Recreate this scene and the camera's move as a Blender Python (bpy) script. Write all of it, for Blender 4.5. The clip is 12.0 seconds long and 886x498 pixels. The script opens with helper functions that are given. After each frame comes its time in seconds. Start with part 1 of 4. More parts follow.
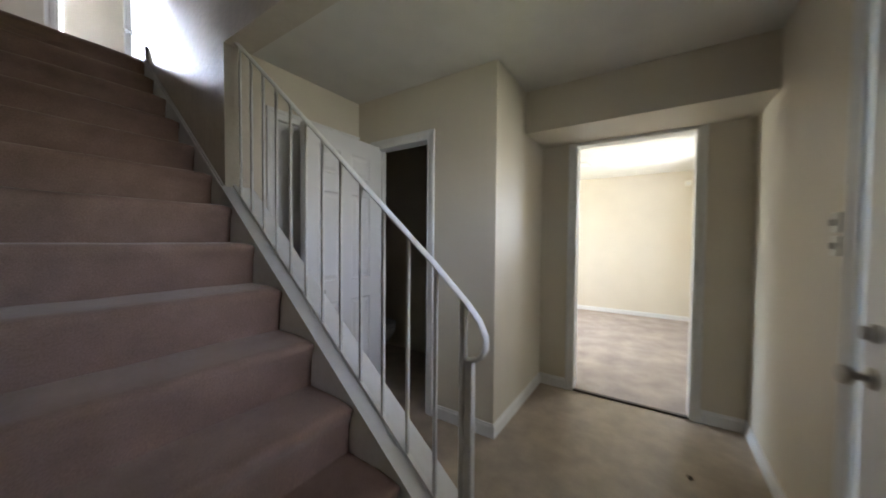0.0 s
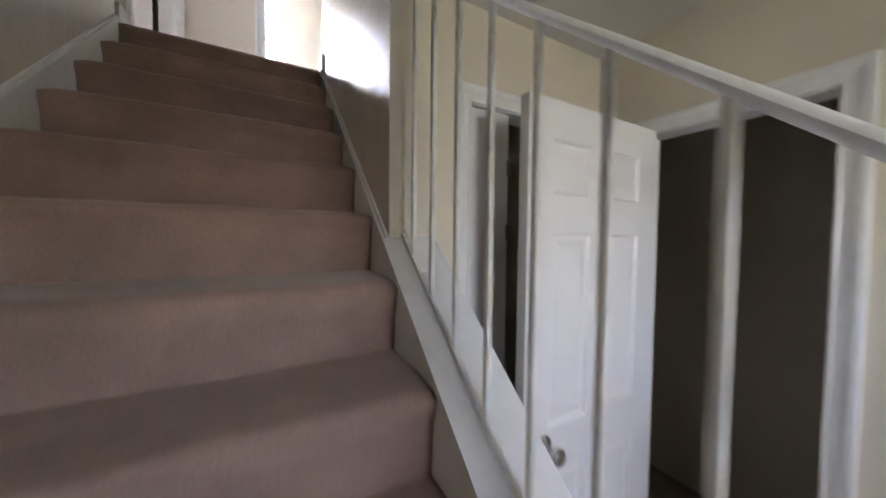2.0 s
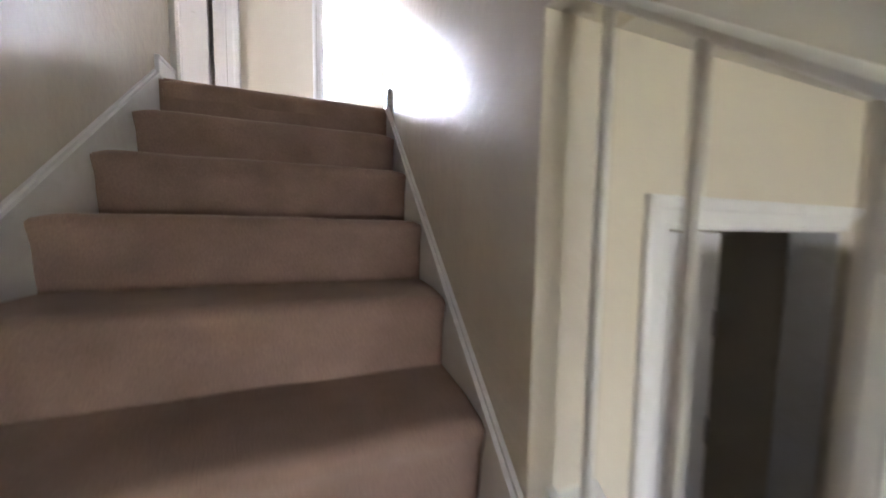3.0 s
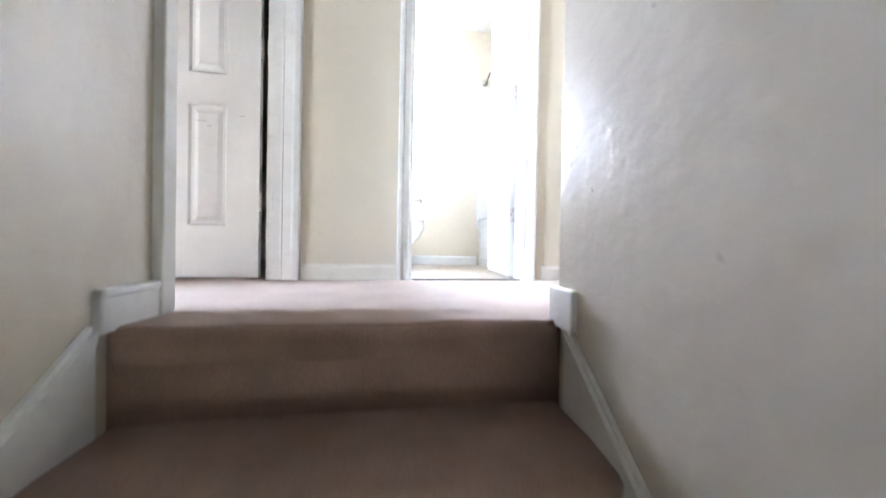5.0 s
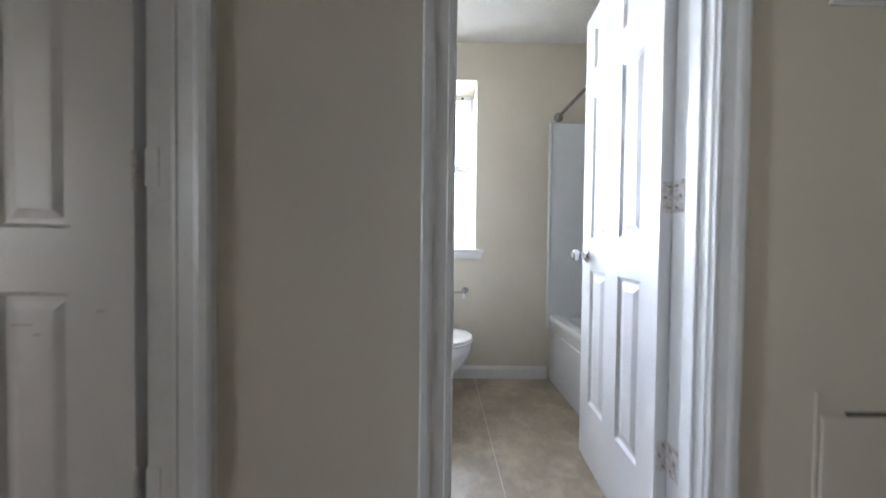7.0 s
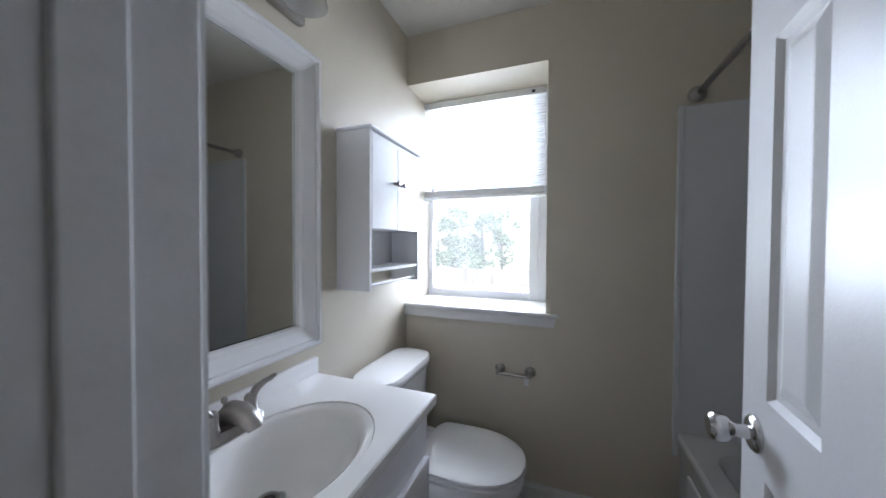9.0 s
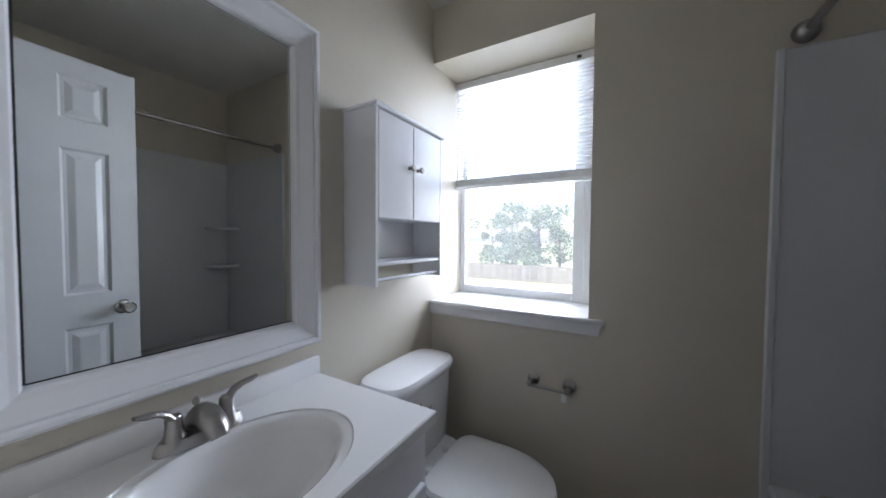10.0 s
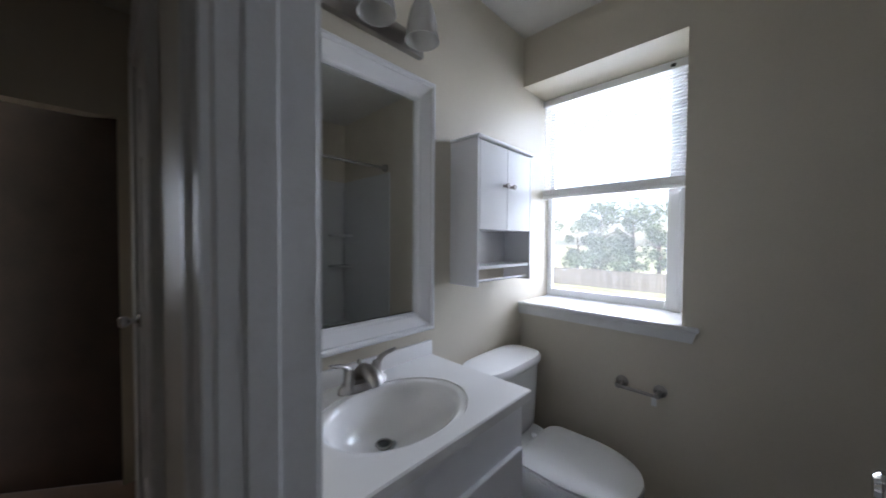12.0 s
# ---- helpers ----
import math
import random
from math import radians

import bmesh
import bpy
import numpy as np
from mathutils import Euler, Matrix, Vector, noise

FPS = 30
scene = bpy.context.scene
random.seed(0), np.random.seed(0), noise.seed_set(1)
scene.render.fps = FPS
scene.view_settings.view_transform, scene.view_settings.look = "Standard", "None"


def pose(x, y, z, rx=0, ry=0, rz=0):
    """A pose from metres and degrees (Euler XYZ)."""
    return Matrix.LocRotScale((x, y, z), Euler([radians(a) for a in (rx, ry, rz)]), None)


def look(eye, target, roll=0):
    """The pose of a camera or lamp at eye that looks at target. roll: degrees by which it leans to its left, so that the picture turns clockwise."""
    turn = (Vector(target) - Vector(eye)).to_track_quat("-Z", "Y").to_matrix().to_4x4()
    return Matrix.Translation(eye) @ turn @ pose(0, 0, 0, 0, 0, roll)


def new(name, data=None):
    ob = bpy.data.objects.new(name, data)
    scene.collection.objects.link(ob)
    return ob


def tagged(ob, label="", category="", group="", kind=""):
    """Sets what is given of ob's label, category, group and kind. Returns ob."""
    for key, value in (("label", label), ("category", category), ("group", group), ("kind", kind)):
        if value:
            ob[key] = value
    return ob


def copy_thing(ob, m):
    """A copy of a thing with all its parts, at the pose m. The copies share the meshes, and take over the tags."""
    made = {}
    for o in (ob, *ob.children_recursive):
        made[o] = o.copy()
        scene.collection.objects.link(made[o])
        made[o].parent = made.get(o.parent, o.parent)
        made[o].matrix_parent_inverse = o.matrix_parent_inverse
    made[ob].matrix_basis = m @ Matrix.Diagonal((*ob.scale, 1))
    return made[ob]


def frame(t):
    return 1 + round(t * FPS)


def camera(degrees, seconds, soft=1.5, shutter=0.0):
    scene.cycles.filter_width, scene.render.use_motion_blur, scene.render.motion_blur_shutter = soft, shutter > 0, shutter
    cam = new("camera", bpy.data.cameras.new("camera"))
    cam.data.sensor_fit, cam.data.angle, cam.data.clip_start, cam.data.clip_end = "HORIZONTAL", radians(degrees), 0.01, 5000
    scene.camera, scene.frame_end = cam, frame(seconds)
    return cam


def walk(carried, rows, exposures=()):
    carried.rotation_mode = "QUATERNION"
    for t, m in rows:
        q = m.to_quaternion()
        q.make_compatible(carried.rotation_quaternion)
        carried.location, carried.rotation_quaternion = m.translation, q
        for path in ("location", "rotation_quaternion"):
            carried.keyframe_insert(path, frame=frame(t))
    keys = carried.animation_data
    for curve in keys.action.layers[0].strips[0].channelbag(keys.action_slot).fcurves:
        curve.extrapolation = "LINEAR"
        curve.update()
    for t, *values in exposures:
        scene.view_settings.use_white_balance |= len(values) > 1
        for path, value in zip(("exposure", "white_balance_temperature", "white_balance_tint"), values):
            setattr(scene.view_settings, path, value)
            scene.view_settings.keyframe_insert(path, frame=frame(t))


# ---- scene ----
cam = camera(108.2, 12.0, 1.6, 0.5)
PATH = [
    (0, (-0.532, -4.437, 1.271), (1.137, -3.336, 1.215), 0.5),
    (0.5, (-0.270, -4.234, 1.273), (1.231, -2.913, 1.229), 0.4),
    (1, (-0.122, -3.994, 1.309), (1.147, -2.45, 1.243), 0.5),
    (1.5, (-0.039, -3.655, 1.395), (1.003, -1.95, 1.301), 0.4),
    (2, (-0.004, -3.316, 1.577), (0.955, -1.566, 1.504), 0.6),
    (2.5, (0.018, -3.088, 1.852), (0.80, -1.256, 1.675), 1.1),
    (3, (0.014, -2.782, 2.056), (0.689, -0.907, 1.916), 0.9),
    (3.2, (0.010, -2.660, 2.145), (0.612, -0.760, 1.988), 0.9),
    (4.8, (-0.096, -1.822, 2.80), (0.219, 0.152, 2.78), 1.0),
    (5, (-0.094, -1.727, 2.888), (0.206, 0.249, 2.868), 1.1),
    (5.5, (-0.102, -1.492, 3.09), (0.085, 0.498, 3.055), 0.8),
    (6, (-0.080, -1.265, 3.287), (0.045, 0.731, 3.251), 0.5),
    (6.5, (-0.068, -1.014, 3.504), (-0.023, 0.985, 3.468), 0.6),
    (7, (-0.038, -0.772, 3.685), (-0.014, 1.227, 3.648), 0.7),
    (7.5, (-0.004, -0.538, 3.852), (-0.065, 1.461, 3.811), 1.2),
    (7.7, (0.02, -0.437, 3.892), (-0.084, 1.56, 3.845), 1.1),
    (9.3, (0.338, -0.018, 3.985), (-0.482, 1.801, 3.930), 0.4),
    (9.5, (0.350, 0.023, 3.98), (-0.533, 1.811, 3.910), 0.5),
    (10, (0.364, 0.135, 3.965), (-0.640, 1.860, 3.899), 0.4),
    (10.5, (0.369, 0.201, 3.964), (-0.691, 1.893, 3.898), 0.6),
    (11, (0.372, 0.161, 3.971), (-0.738, 1.820, 3.909), 0.7),
    (11.5, (0.401, 0.050, 3.98), (-0.830, 1.626, 3.931), 0.5),
    (12, (0.436, -0.079, 3.986), (-0.960, 1.355, 3.936), 0.4),
]
walk(cam, [(t, look(eye, target, roll)) for t, eye, target, roll in PATH],
     [(0, 4.7, 6500, 14), (1, 4.95, 6500, 15), (2, 5.45, 6500, 18), (3.2, 6.2, 6400, 18), (4.8, 6.27, 6100, 11), (5.5, 5.64, 6100, 11),
      (6.5, 4.50, 6250, 11), (7.5, 3.45, 6350, 10), (9.3, 2.2, 6300, 11), (12, 1.85, 6350, 12)])

# ---------------------------------------------------------------- world and lights
H = 2.70          # height of the upper floor
CE = 5.14         # upper ceiling
CF = 2.40         # foyer ceiling

world = bpy.data.worlds.new("sky")
scene.world = world
world.use_nodes = True
wn = world.node_tree.nodes
sky = wn.new("ShaderNodeTexSky")
sky.sky_type, sky.sun_disc = "NISHITA", False
sky.dust_density, sky.ozone_density = 2.0, 0.3
sky.sun_elevation, sky.sun_rotation = radians(58), radians(100)
wn["Background"].inputs[1].default_value = 0.15
world.node_tree.links.new(sky.outputs[0], wn["Background"].inputs[0])


def lamp(name, kind, energy, color, m, **values):
    data = bpy.data.lights.new(name, kind)
    data.energy, data.color = energy, color
    if "size" in values:
        data.shape, data.size, data.size_y = "RECTANGLE", values["size"][0], values["size"][1]
    if "spread" in values:
        data.spread = radians(values["spread"])
    if "angle" in values:
        data.angle = radians(values["angle"])
    ob = new(name, data)
    ob.matrix_world = m
    return ob


lamp("sun", "SUN", 4.0, (1.0, 0.95, 0.88), look((0, 0, 30), (-17, 3, 0)), angle=12)
COOL = (0.77, 0.835, 1.0)
SOFT = (1.0, 0.99, 1.03)
# daylight in the openings: bathroom window, living room, glass added to the front door, bedroom
lamp("sky_light_bathroom", "AREA", 18.0, COOL, look((-0.19, 2.42, 4.35), (0.0, 0.6, 3.9)), size=(1.0, 1.3))
lamp("sky_light_living_front", "AREA", 2.0, (0.93, 0.99, 1.03), look((4.495, -5.12, 1.55), (4.3, -2, 0.6)), size=(0.7, 1.1))
lamp("sky_light_living_side", "AREA", 2.6, (0.93, 0.99, 1.03), look((4.0, -0.55, 1.4), (4.4, -4, 0.8)), size=(1.5, 1.3))
lamp("sky_light_entry", "AREA", 0.125, SOFT, look((0.54, -5.05, 1.73), (1.1, -2.5, 1.0)), size=(0.55, 0.34), spread=85)
lamp("sky_light_bedroom", "AREA", 15.0, (0.77, 0.845, 1.0), look((-4.52, -1.05, H + 1.4), (0, -0.5, H + 0.2)), size=(1.0, 1.2))


# ---------------------------------------------------------------- materials
def material(name, color, rough=0.5, metal=0.0, mottle=0.06, scale=6.0, grain=0.0, grain_scale=300.0, bump=0.15, wear=None, coat=0.0, spread=0.0, stretch=1.0, relief=0.004):
    """A surface with broad mottling, fine grain and relief. wear: (colour, size, amount) of stains."""
    mat = bpy.data.materials.new(name)
    mat.use_nodes = True
    nt = mat.node_tree
    N, L = nt.nodes, nt.links
    b = N["Principled BSDF"]
    b.inputs["Roughness"].default_value, b.inputs["Metallic"].default_value = rough, metal
    b.inputs["Coat Weight"].default_value = coat
    co = N.new("ShaderNodeTexCoord")
    broad = N.new("ShaderNodeTexNoise")
    broad.inputs["Scale"].default_value, broad.inputs["Detail"].default_value = scale, 6
    place = N.new("ShaderNodeMapping")
    place.inputs["Scale"].default_value = (1, 1, stretch)
    L.new(co.outputs["Object"], place.inputs["Vector"])
    L.new(place.outputs[0], broad.inputs["Vector"])
    fine = N.new("ShaderNodeTexNoise")
    fine.inputs["Scale"].default_value, fine.inputs["Detail"].default_value = grain_scale, 3
    L.new(co.outputs["Object"], fine.inputs["Vector"])
    ramp = N.new("ShaderNodeMapRange")
    ramp.inputs["From Min"].default_value, ramp.inputs["From Max"].default_value = 0.3, 0.7
    ramp.inputs["To Min"].default_value, ramp.inputs["To Max"].default_value = 1 - mottle, 1 + mottle
    L.new(broad.outputs["Fac"], ramp.inputs["Value"])
    ramp2 = N.new("ShaderNodeMapRange")
    ramp2.inputs["From Min"].default_value, ramp2.inputs["From Max"].default_value = 0.25, 0.75
    ramp2.inputs["To Min"].default_value, ramp2.inputs["To Max"].default_value = 1 - grain, 1 + grain
    L.new(fine.outputs["Fac"], ramp2.inputs["Value"])
    mul = N.new("ShaderNodeMath")
    mul.operation = "MULTIPLY"
    L.new(ramp.outputs[0], mul.inputs[0])
    L.new(ramp2.outputs[0], mul.inputs[1])
    last = mul.outputs[0]
    if spread:
        info = N.new("ShaderNodeObjectInfo")
        r3 = N.new("ShaderNodeMapRange")
        r3.inputs["To Min"].default_value, r3.inputs["To Max"].default_value = 1 - spread, 1 + spread
        L.new(info.outputs["Random"], r3.inputs["Value"])
        m3 = N.new("ShaderNodeMath")
        m3.operation = "MULTIPLY"
        L.new(last, m3.inputs[0])
        L.new(r3.outputs[0], m3.inputs[1])
        last = m3.outputs[0]
    vec = N.new("ShaderNodeVectorMath")
    vec.operation = "SCALE"
    vec.inputs[0].default_value = color
    L.new(last, vec.inputs["Scale"])
    out = vec.outputs[0]
    if wear:
        wcol, wsize, amount = wear
        st = N.new("ShaderNodeTexNoise")
        st.inputs["Scale"].default_value, st.inputs["Detail"].default_value = wsize, 8
        st.inputs["Roughness"].default_value = 0.65
        L.new(co.outputs["Object"], st.inputs["Vector"])
        sr = N.new("ShaderNodeMapRange")
        sr.inputs["From Min"].default_value, sr.inputs["From Max"].default_value = 0.5, 0.72
        sr.inputs["To Max"].default_value = amount
        L.new(st.outputs["Fac"], sr.inputs["Value"])
        mix = N.new("ShaderNodeMix")
        mix.data_type = "RGBA"
        L.new(sr.outputs[0], mix.inputs["Factor"])
        L.new(out, mix.inputs["A"])
        mix.inputs["B"].default_value = (*wcol, 1)
        out = mix.outputs["Result"]
    L.new(out, b.inputs["Base Color"])
    if bump:
        bp = N.new("ShaderNodeBump")
        bp.inputs["Strength"].default_value, bp.inputs["Distance"].default_value = bump, relief
        add = N.new("ShaderNodeMath")
        L.new(broad.outputs["Fac"], add.inputs[0])
        L.new(fine.outputs["Fac"], add.inputs[1])
        L.new(add.outputs[0], bp.inputs["Height"])
        L.new(bp.outputs[0], b.inputs["Normal"])
    return mat


def glass(name):
    mat = bpy.data.materials.new(name)
    mat.use_nodes = True
    nt = mat.node_tree
    N, L = nt.nodes, nt.links
    tr, gl, mx, fr = N.new("ShaderNodeBsdfTransparent"), N.new("ShaderNodeBsdfGlossy"), N.new("ShaderNodeMixShader"), N.new("ShaderNodeFresnel")
    gl.inputs["Roughness"].default_value = 0.02
    tr.inputs["Color"].default_value = (0.96, 0.98, 0.98, 1)
    L.new(fr.outputs[0], mx.inputs[0])
    L.new(tr.outputs[0], mx.inputs[1])
    L.new(gl.outputs[0], mx.inputs[2])
    # translucent white paints a pale glare haze over the view outside
    haze, veil = N.new("ShaderNodeBsdfTranslucent"), N.new("ShaderNodeMixShader")
    haze.inputs["Color"].default_value = (0.9, 0.92, 0.95, 1)
    veil.inputs[0].default_value = 0.026
    L.new(mx.outputs[0], veil.inputs[1])
    L.new(haze.outputs[0], veil.inputs[2])
    L.new(veil.outputs[0], N["Material Output"].inputs["Surface"])
    return mat


WALL = material("cream_wall_paint", (0.62, 0.567, 0.465), 0.45, mottle=0.035, scale=2.2, grain=0.02, grain_scale=160, bump=0.10)
GLOSSWALL = material("satin_wall_paint", (0.61, 0.56, 0.475), 0.24, mottle=0.04, scale=7, grain=0.015, grain_scale=26, bump=0.5, stretch=0.3, relief=0.0062)
CEIL = material("ceiling_paint", (0.64, 0.62, 0.57), 0.8, mottle=0.04, scale=5, grain=0.03, grain_scale=180, bump=0.3)
SWIRL = material("swirled_ceiling_plaster", (0.74, 0.72, 0.66), 0.7, mottle=0.05, scale=7, grain=0.03, grain_scale=40, bump=1.0)
TRIM = material("white_trim_paint", (0.70, 0.70, 0.69), 0.32, mottle=0.03, scale=9, grain=0.01, grain_scale=120, bump=0.06, wear=((0.5, 0.47, 0.42), 22, 0.22))
CREAMT = material("cream_baseboard_paint", (0.66, 0.63, 0.565), 0.35, mottle=0.03, scale=9, grain=0.01, grain_scale=120, bump=0.06, wear=((0.5, 0.46, 0.40), 20, 0.2))
DOORP = material("white_door_paint", (0.70, 0.70, 0.70), 0.30, mottle=0.02, scale=5, grain=0.012, grain_scale=220, bump=0.07)
CARPET = material("brown_carpet_pile", (0.275, 0.184, 0.147), 0.98, mottle=0.17, scale=6, grain=0.15, grain_scale=190, bump=0.5, wear=((0.18, 0.122, 0.10), 3.2, 0.55))
LIVCARPET = material("tan_carpet_pile", (0.38, 0.325, 0.285), 0.9, mottle=0.22, scale=3.5, grain=0.25, grain_scale=150, bump=0.8)
VINYL = material("beige_sheet_vinyl", (0.40, 0.33, 0.255), 0.38, mottle=0.16, scale=7, grain=0.05, grain_scale=80, bump=0.05, wear=((0.30, 0.25, 0.19), 6, 0.4))
STONEV = material("stone_pattern_vinyl", (0.33, 0.275, 0.205), 0.36, mottle=0.2, scale=4.5, grain=0.12, grain_scale=55, bump=0.06, wear=((0.56, 0.49, 0.39), 8, 0.6))
PORC = material("white_porcelain", (0.82, 0.82, 0.81), 0.08, mottle=0.01, scale=4, bump=0.0, coat=0.4)
SEATM = material("white_seat_plastic", (0.80, 0.80, 0.79), 0.18, mottle=0.012, scale=6, bump=0.0)
CULT = material("cultured_marble", (0.82, 0.81, 0.79), 0.16, mottle=0.015, scale=5, bump=0.0, coat=0.3)
ACRYL = material("white_acrylic_surround", (0.66, 0.67, 0.67), 0.22, mottle=0.02, scale=3, bump=0.04)
NICKEL = material("brushed_nickel", (0.36, 0.34, 0.32), 0.30, metal=1.0, mottle=0.06, scale=30, grain=0.06, grain_scale=500, bump=0.05)
CHROME = material("chrome", (0.62, 0.62, 0.62), 0.12, metal=1.0, mottle=0.03, scale=20, bump=0.0)
CABP = material("white_laminate", (0.79, 0.79, 0.80), 0.28, mottle=0.015, scale=6, bump=0.03)
SLATM = material("white_blind_vinyl", (0.80, 0.80, 0.79), 0.4, mottle=0.02, scale=12, bump=0.0)
VINW = material("white_window_vinyl", (0.80, 0.81, 0.82), 0.3, mottle=0.02, scale=9, bump=0.02)
RAILM = material("white_painted_steel", (0.76, 0.76, 0.74), 0.36, mottle=0.05, scale=25, grain=0.02, bump=0.08, wear=((0.48, 0.45, 0.40), 30, 0.3))
DARKM = material("dark_metal_strip", (0.07, 0.055, 0.045), 0.45, metal=0.3, mottle=0.2, scale=20)
TARN = material("tarnished_plate", (0.20, 0.17, 0.14), 0.45, metal=0.5, mottle=0.25, scale=40, bump=0.1)
PLATE = material("ivory_plastic", (0.72, 0.70, 0.62), 0.35, mottle=0.03, scale=20, bump=0.0)
FROST = material("frosted_shade_glass", (0.78, 0.77, 0.74), 0.25, mottle=0.05, scale=10, bump=0.02)
# near-black: shade in the drain and the mirror's edge gap, blind cord lock
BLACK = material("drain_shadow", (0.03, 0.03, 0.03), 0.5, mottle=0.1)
SEALM = material("grey_caulk", (0.45, 0.42, 0.37), 0.7, mottle=0.15, scale=30)
LAWN = material("lawn", (0.17, 0.17, 0.09), 0.95, mottle=0.3, scale=0.8, grain=0.3, grain_scale=30, bump=0.5)
LEAF = material("foliage", (0.10, 0.125, 0.065), 0.8, mottle=0.4, scale=1.5, bump=0.0)
BARK = material("bark", (0.13, 0.10, 0.075), 0.9, mottle=0.3, scale=6, bump=0.6)
FENCEM = material("weathered_fence_wood", (0.33, 0.27, 0.23), 0.85, mottle=0.2, scale=4, bump=0.3, spread=0.15)
GLASS = glass("window_glass")
MIRROR = material("mirror_silver", (0.78, 0.80, 0.79), 0.015, metal=1.0, mottle=0.0, bump=0.0)
OUTW = material("outside_brick", (0.30, 0.18, 0.13), 0.85, mottle=0.2, scale=3, bump=0.3)
fuzz = CARPET.node_tree.nodes["Principled BSDF"].inputs
fuzz["Sheen Weight"].default_value, fuzz["Sheen Roughness"].default_value, fuzz["Sheen Tint"].default_value = 0.34, 0.45, (1.0, 0.93, 0.84, 1)
for m_ in (FROST,):
    m_.node_tree.nodes["Principled BSDF"].inputs["Transmission Weight"].default_value = 0.55


# ---------------------------------------------------------------- mesh helpers
ORG = {}


def box(bm, x0, x1, y0, y1, z0, z1, bevel=0.0, seg=1):
    r = bmesh.ops.create_cube(bm, size=1.0)
    vs = r["verts"]
    for v in vs:
        v.co = Vector((x0 + (v.co.x + 0.5) * (x1 - x0), y0 + (v.co.y + 0.5) * (y1 - y0), z0 + (v.co.z + 0.5) * (z1 - z0)))
    if bevel:
        es = list({e for v in vs for e in v.link_edges})
        bmesh.ops.bevel(bm, geom=es, offset=bevel, segments=seg, affect="EDGES", profile=0.5)


def prism(bm, outline, axis, a, b):
    """An outline of 2D points, drawn out along an axis from a to b. The points are (y,z), (x,z) or (x,y)."""
    def at(p, w):
        return {"x": (w, p[0], p[1]), "y": (p[0], w, p[1]), "z": (p[0], p[1], w)}[axis]
    lo = [bm.verts.new(at(p, a)) for p in outline]
    hi = [bm.verts.new(at(p, b)) for p in outline]
    n = len(outline)
    for i in range(n):
        bm.faces.new((lo[i], lo[(i + 1) % n], hi[(i + 1) % n], hi[i]))
    bm.faces.new(lo[::-1])
    bm.faces.new(hi)
    bmesh.ops.recalc_face_normals(bm, faces=bm.faces[:])


def lathe(bm, profile, seg=24, m=None, squash=(1, 1)):
    """Turns (radius, height) points round z; m places it."""
    m = m or Matrix()
    rings = []
    for r, z in profile:
        if r < 1e-6:
            rings.append([bm.verts.new(m @ Vector((0, 0, z)))])
        else:
            rings.append([bm.verts.new(m @ Vector((r * squash[0] * math.cos(2 * math.pi * k / seg), r * squash[1] * math.sin(2 * math.pi * k / seg), z))) for k in range(seg)])
    for a, b in zip(rings, rings[1:]):
        for k in range(seg):
            q = [a[k % len(a)], a[(k + 1) % len(a)], b[(k + 1) % len(b)], b[k % len(b)]]
            q = list(dict.fromkeys(q))
            if len(q) > 2:
                bm.faces.new(q)
    for ring, flip in ((rings[0], True), (rings[-1], False)):
        if len(ring) > 2:
            bm.faces.new(ring[::-1] if flip else ring)
    bmesh.ops.recalc_face_normals(bm, faces=bm.faces[:])


def tube(bm, points, radii, seg=10, flat=1.0):
    """A round or flattened tube along points; radii is one number or one for each point."""
    pts = [Vector(p) for p in points]
    if not hasattr(radii, "__len__"):
        radii = [radii] * len(pts)
    rings, up = [], None
    for i, p in enumerate(pts):
        d = (pts[min(i + 1, len(pts) - 1)] - pts[max(i - 1, 0)]).normalized()
        if up is None:
            up = Vector((0, 0, 1)) if abs(d.z) < 0.9 else Vector((1, 0, 0))
        side = d.cross(up).normalized()
        up2 = side.cross(d).normalized()
        up = up2
        rings.append([bm.verts.new(p + (side * math.cos(2 * math.pi * k / seg) + up2 * flat * math.sin(2 * math.pi * k / seg)) * radii[i]) for k in range(seg)])
    for a, b in zip(rings, rings[1:]):
        for k in range(seg):
            bm.faces.new((a[k], a[(k + 1) % seg], b[(k + 1) % seg], b[k]))
    bm.faces.new(rings[0][::-1])
    bm.faces.new(rings[-1])
    bmesh.ops.recalc_face_normals(bm, faces=bm.faces[:])


def finish(name, bm, mat, smooth=False):
    me = bpy.data.meshes.new(name)
    bm.to_mesh(me)
    bm.free()
    me.materials.append(mat)
    if smooth:
        for p in me.polygons:
            p.use_smooth = True
        me.set_sharp_from_angle(angle=radians(38))
    return me


def thing(name, label, category, at=(0, 0, 0), group="", kind="", rz=0.0):
    ob = new(name)
    ob.empty_display_size = 0.1
    ob.matrix_basis = pose(*at, 0, 0, rz)
    ORG[ob] = Vector((0, 0, 0)) if rz else Vector(at)
    return tagged(ob, label, category, group, kind)


def part(name, bm, mat, parent, label="", smooth=False):
    """Links a bmesh, in the world's places (in its own, under a turned thing), as one mesh under a thing or a part."""
    for v in bm.verts:
        v.co -= ORG[parent]
    ob = new(name, finish(name, bm, mat, smooth))
    ob.parent = parent
    ORG[ob] = ORG[parent]
    return tagged(ob, label)


def bpart(name, mat, parent, x0, x1, y0, y1, z0, z1, bevel=0.003, label="", seg=1):
    bm = bmesh.new()
    box(bm, x0, x1, y0, y1, z0, z1, bevel, seg)
    return part(name, bm, mat, parent, label, bevel > 0 and seg > 1)


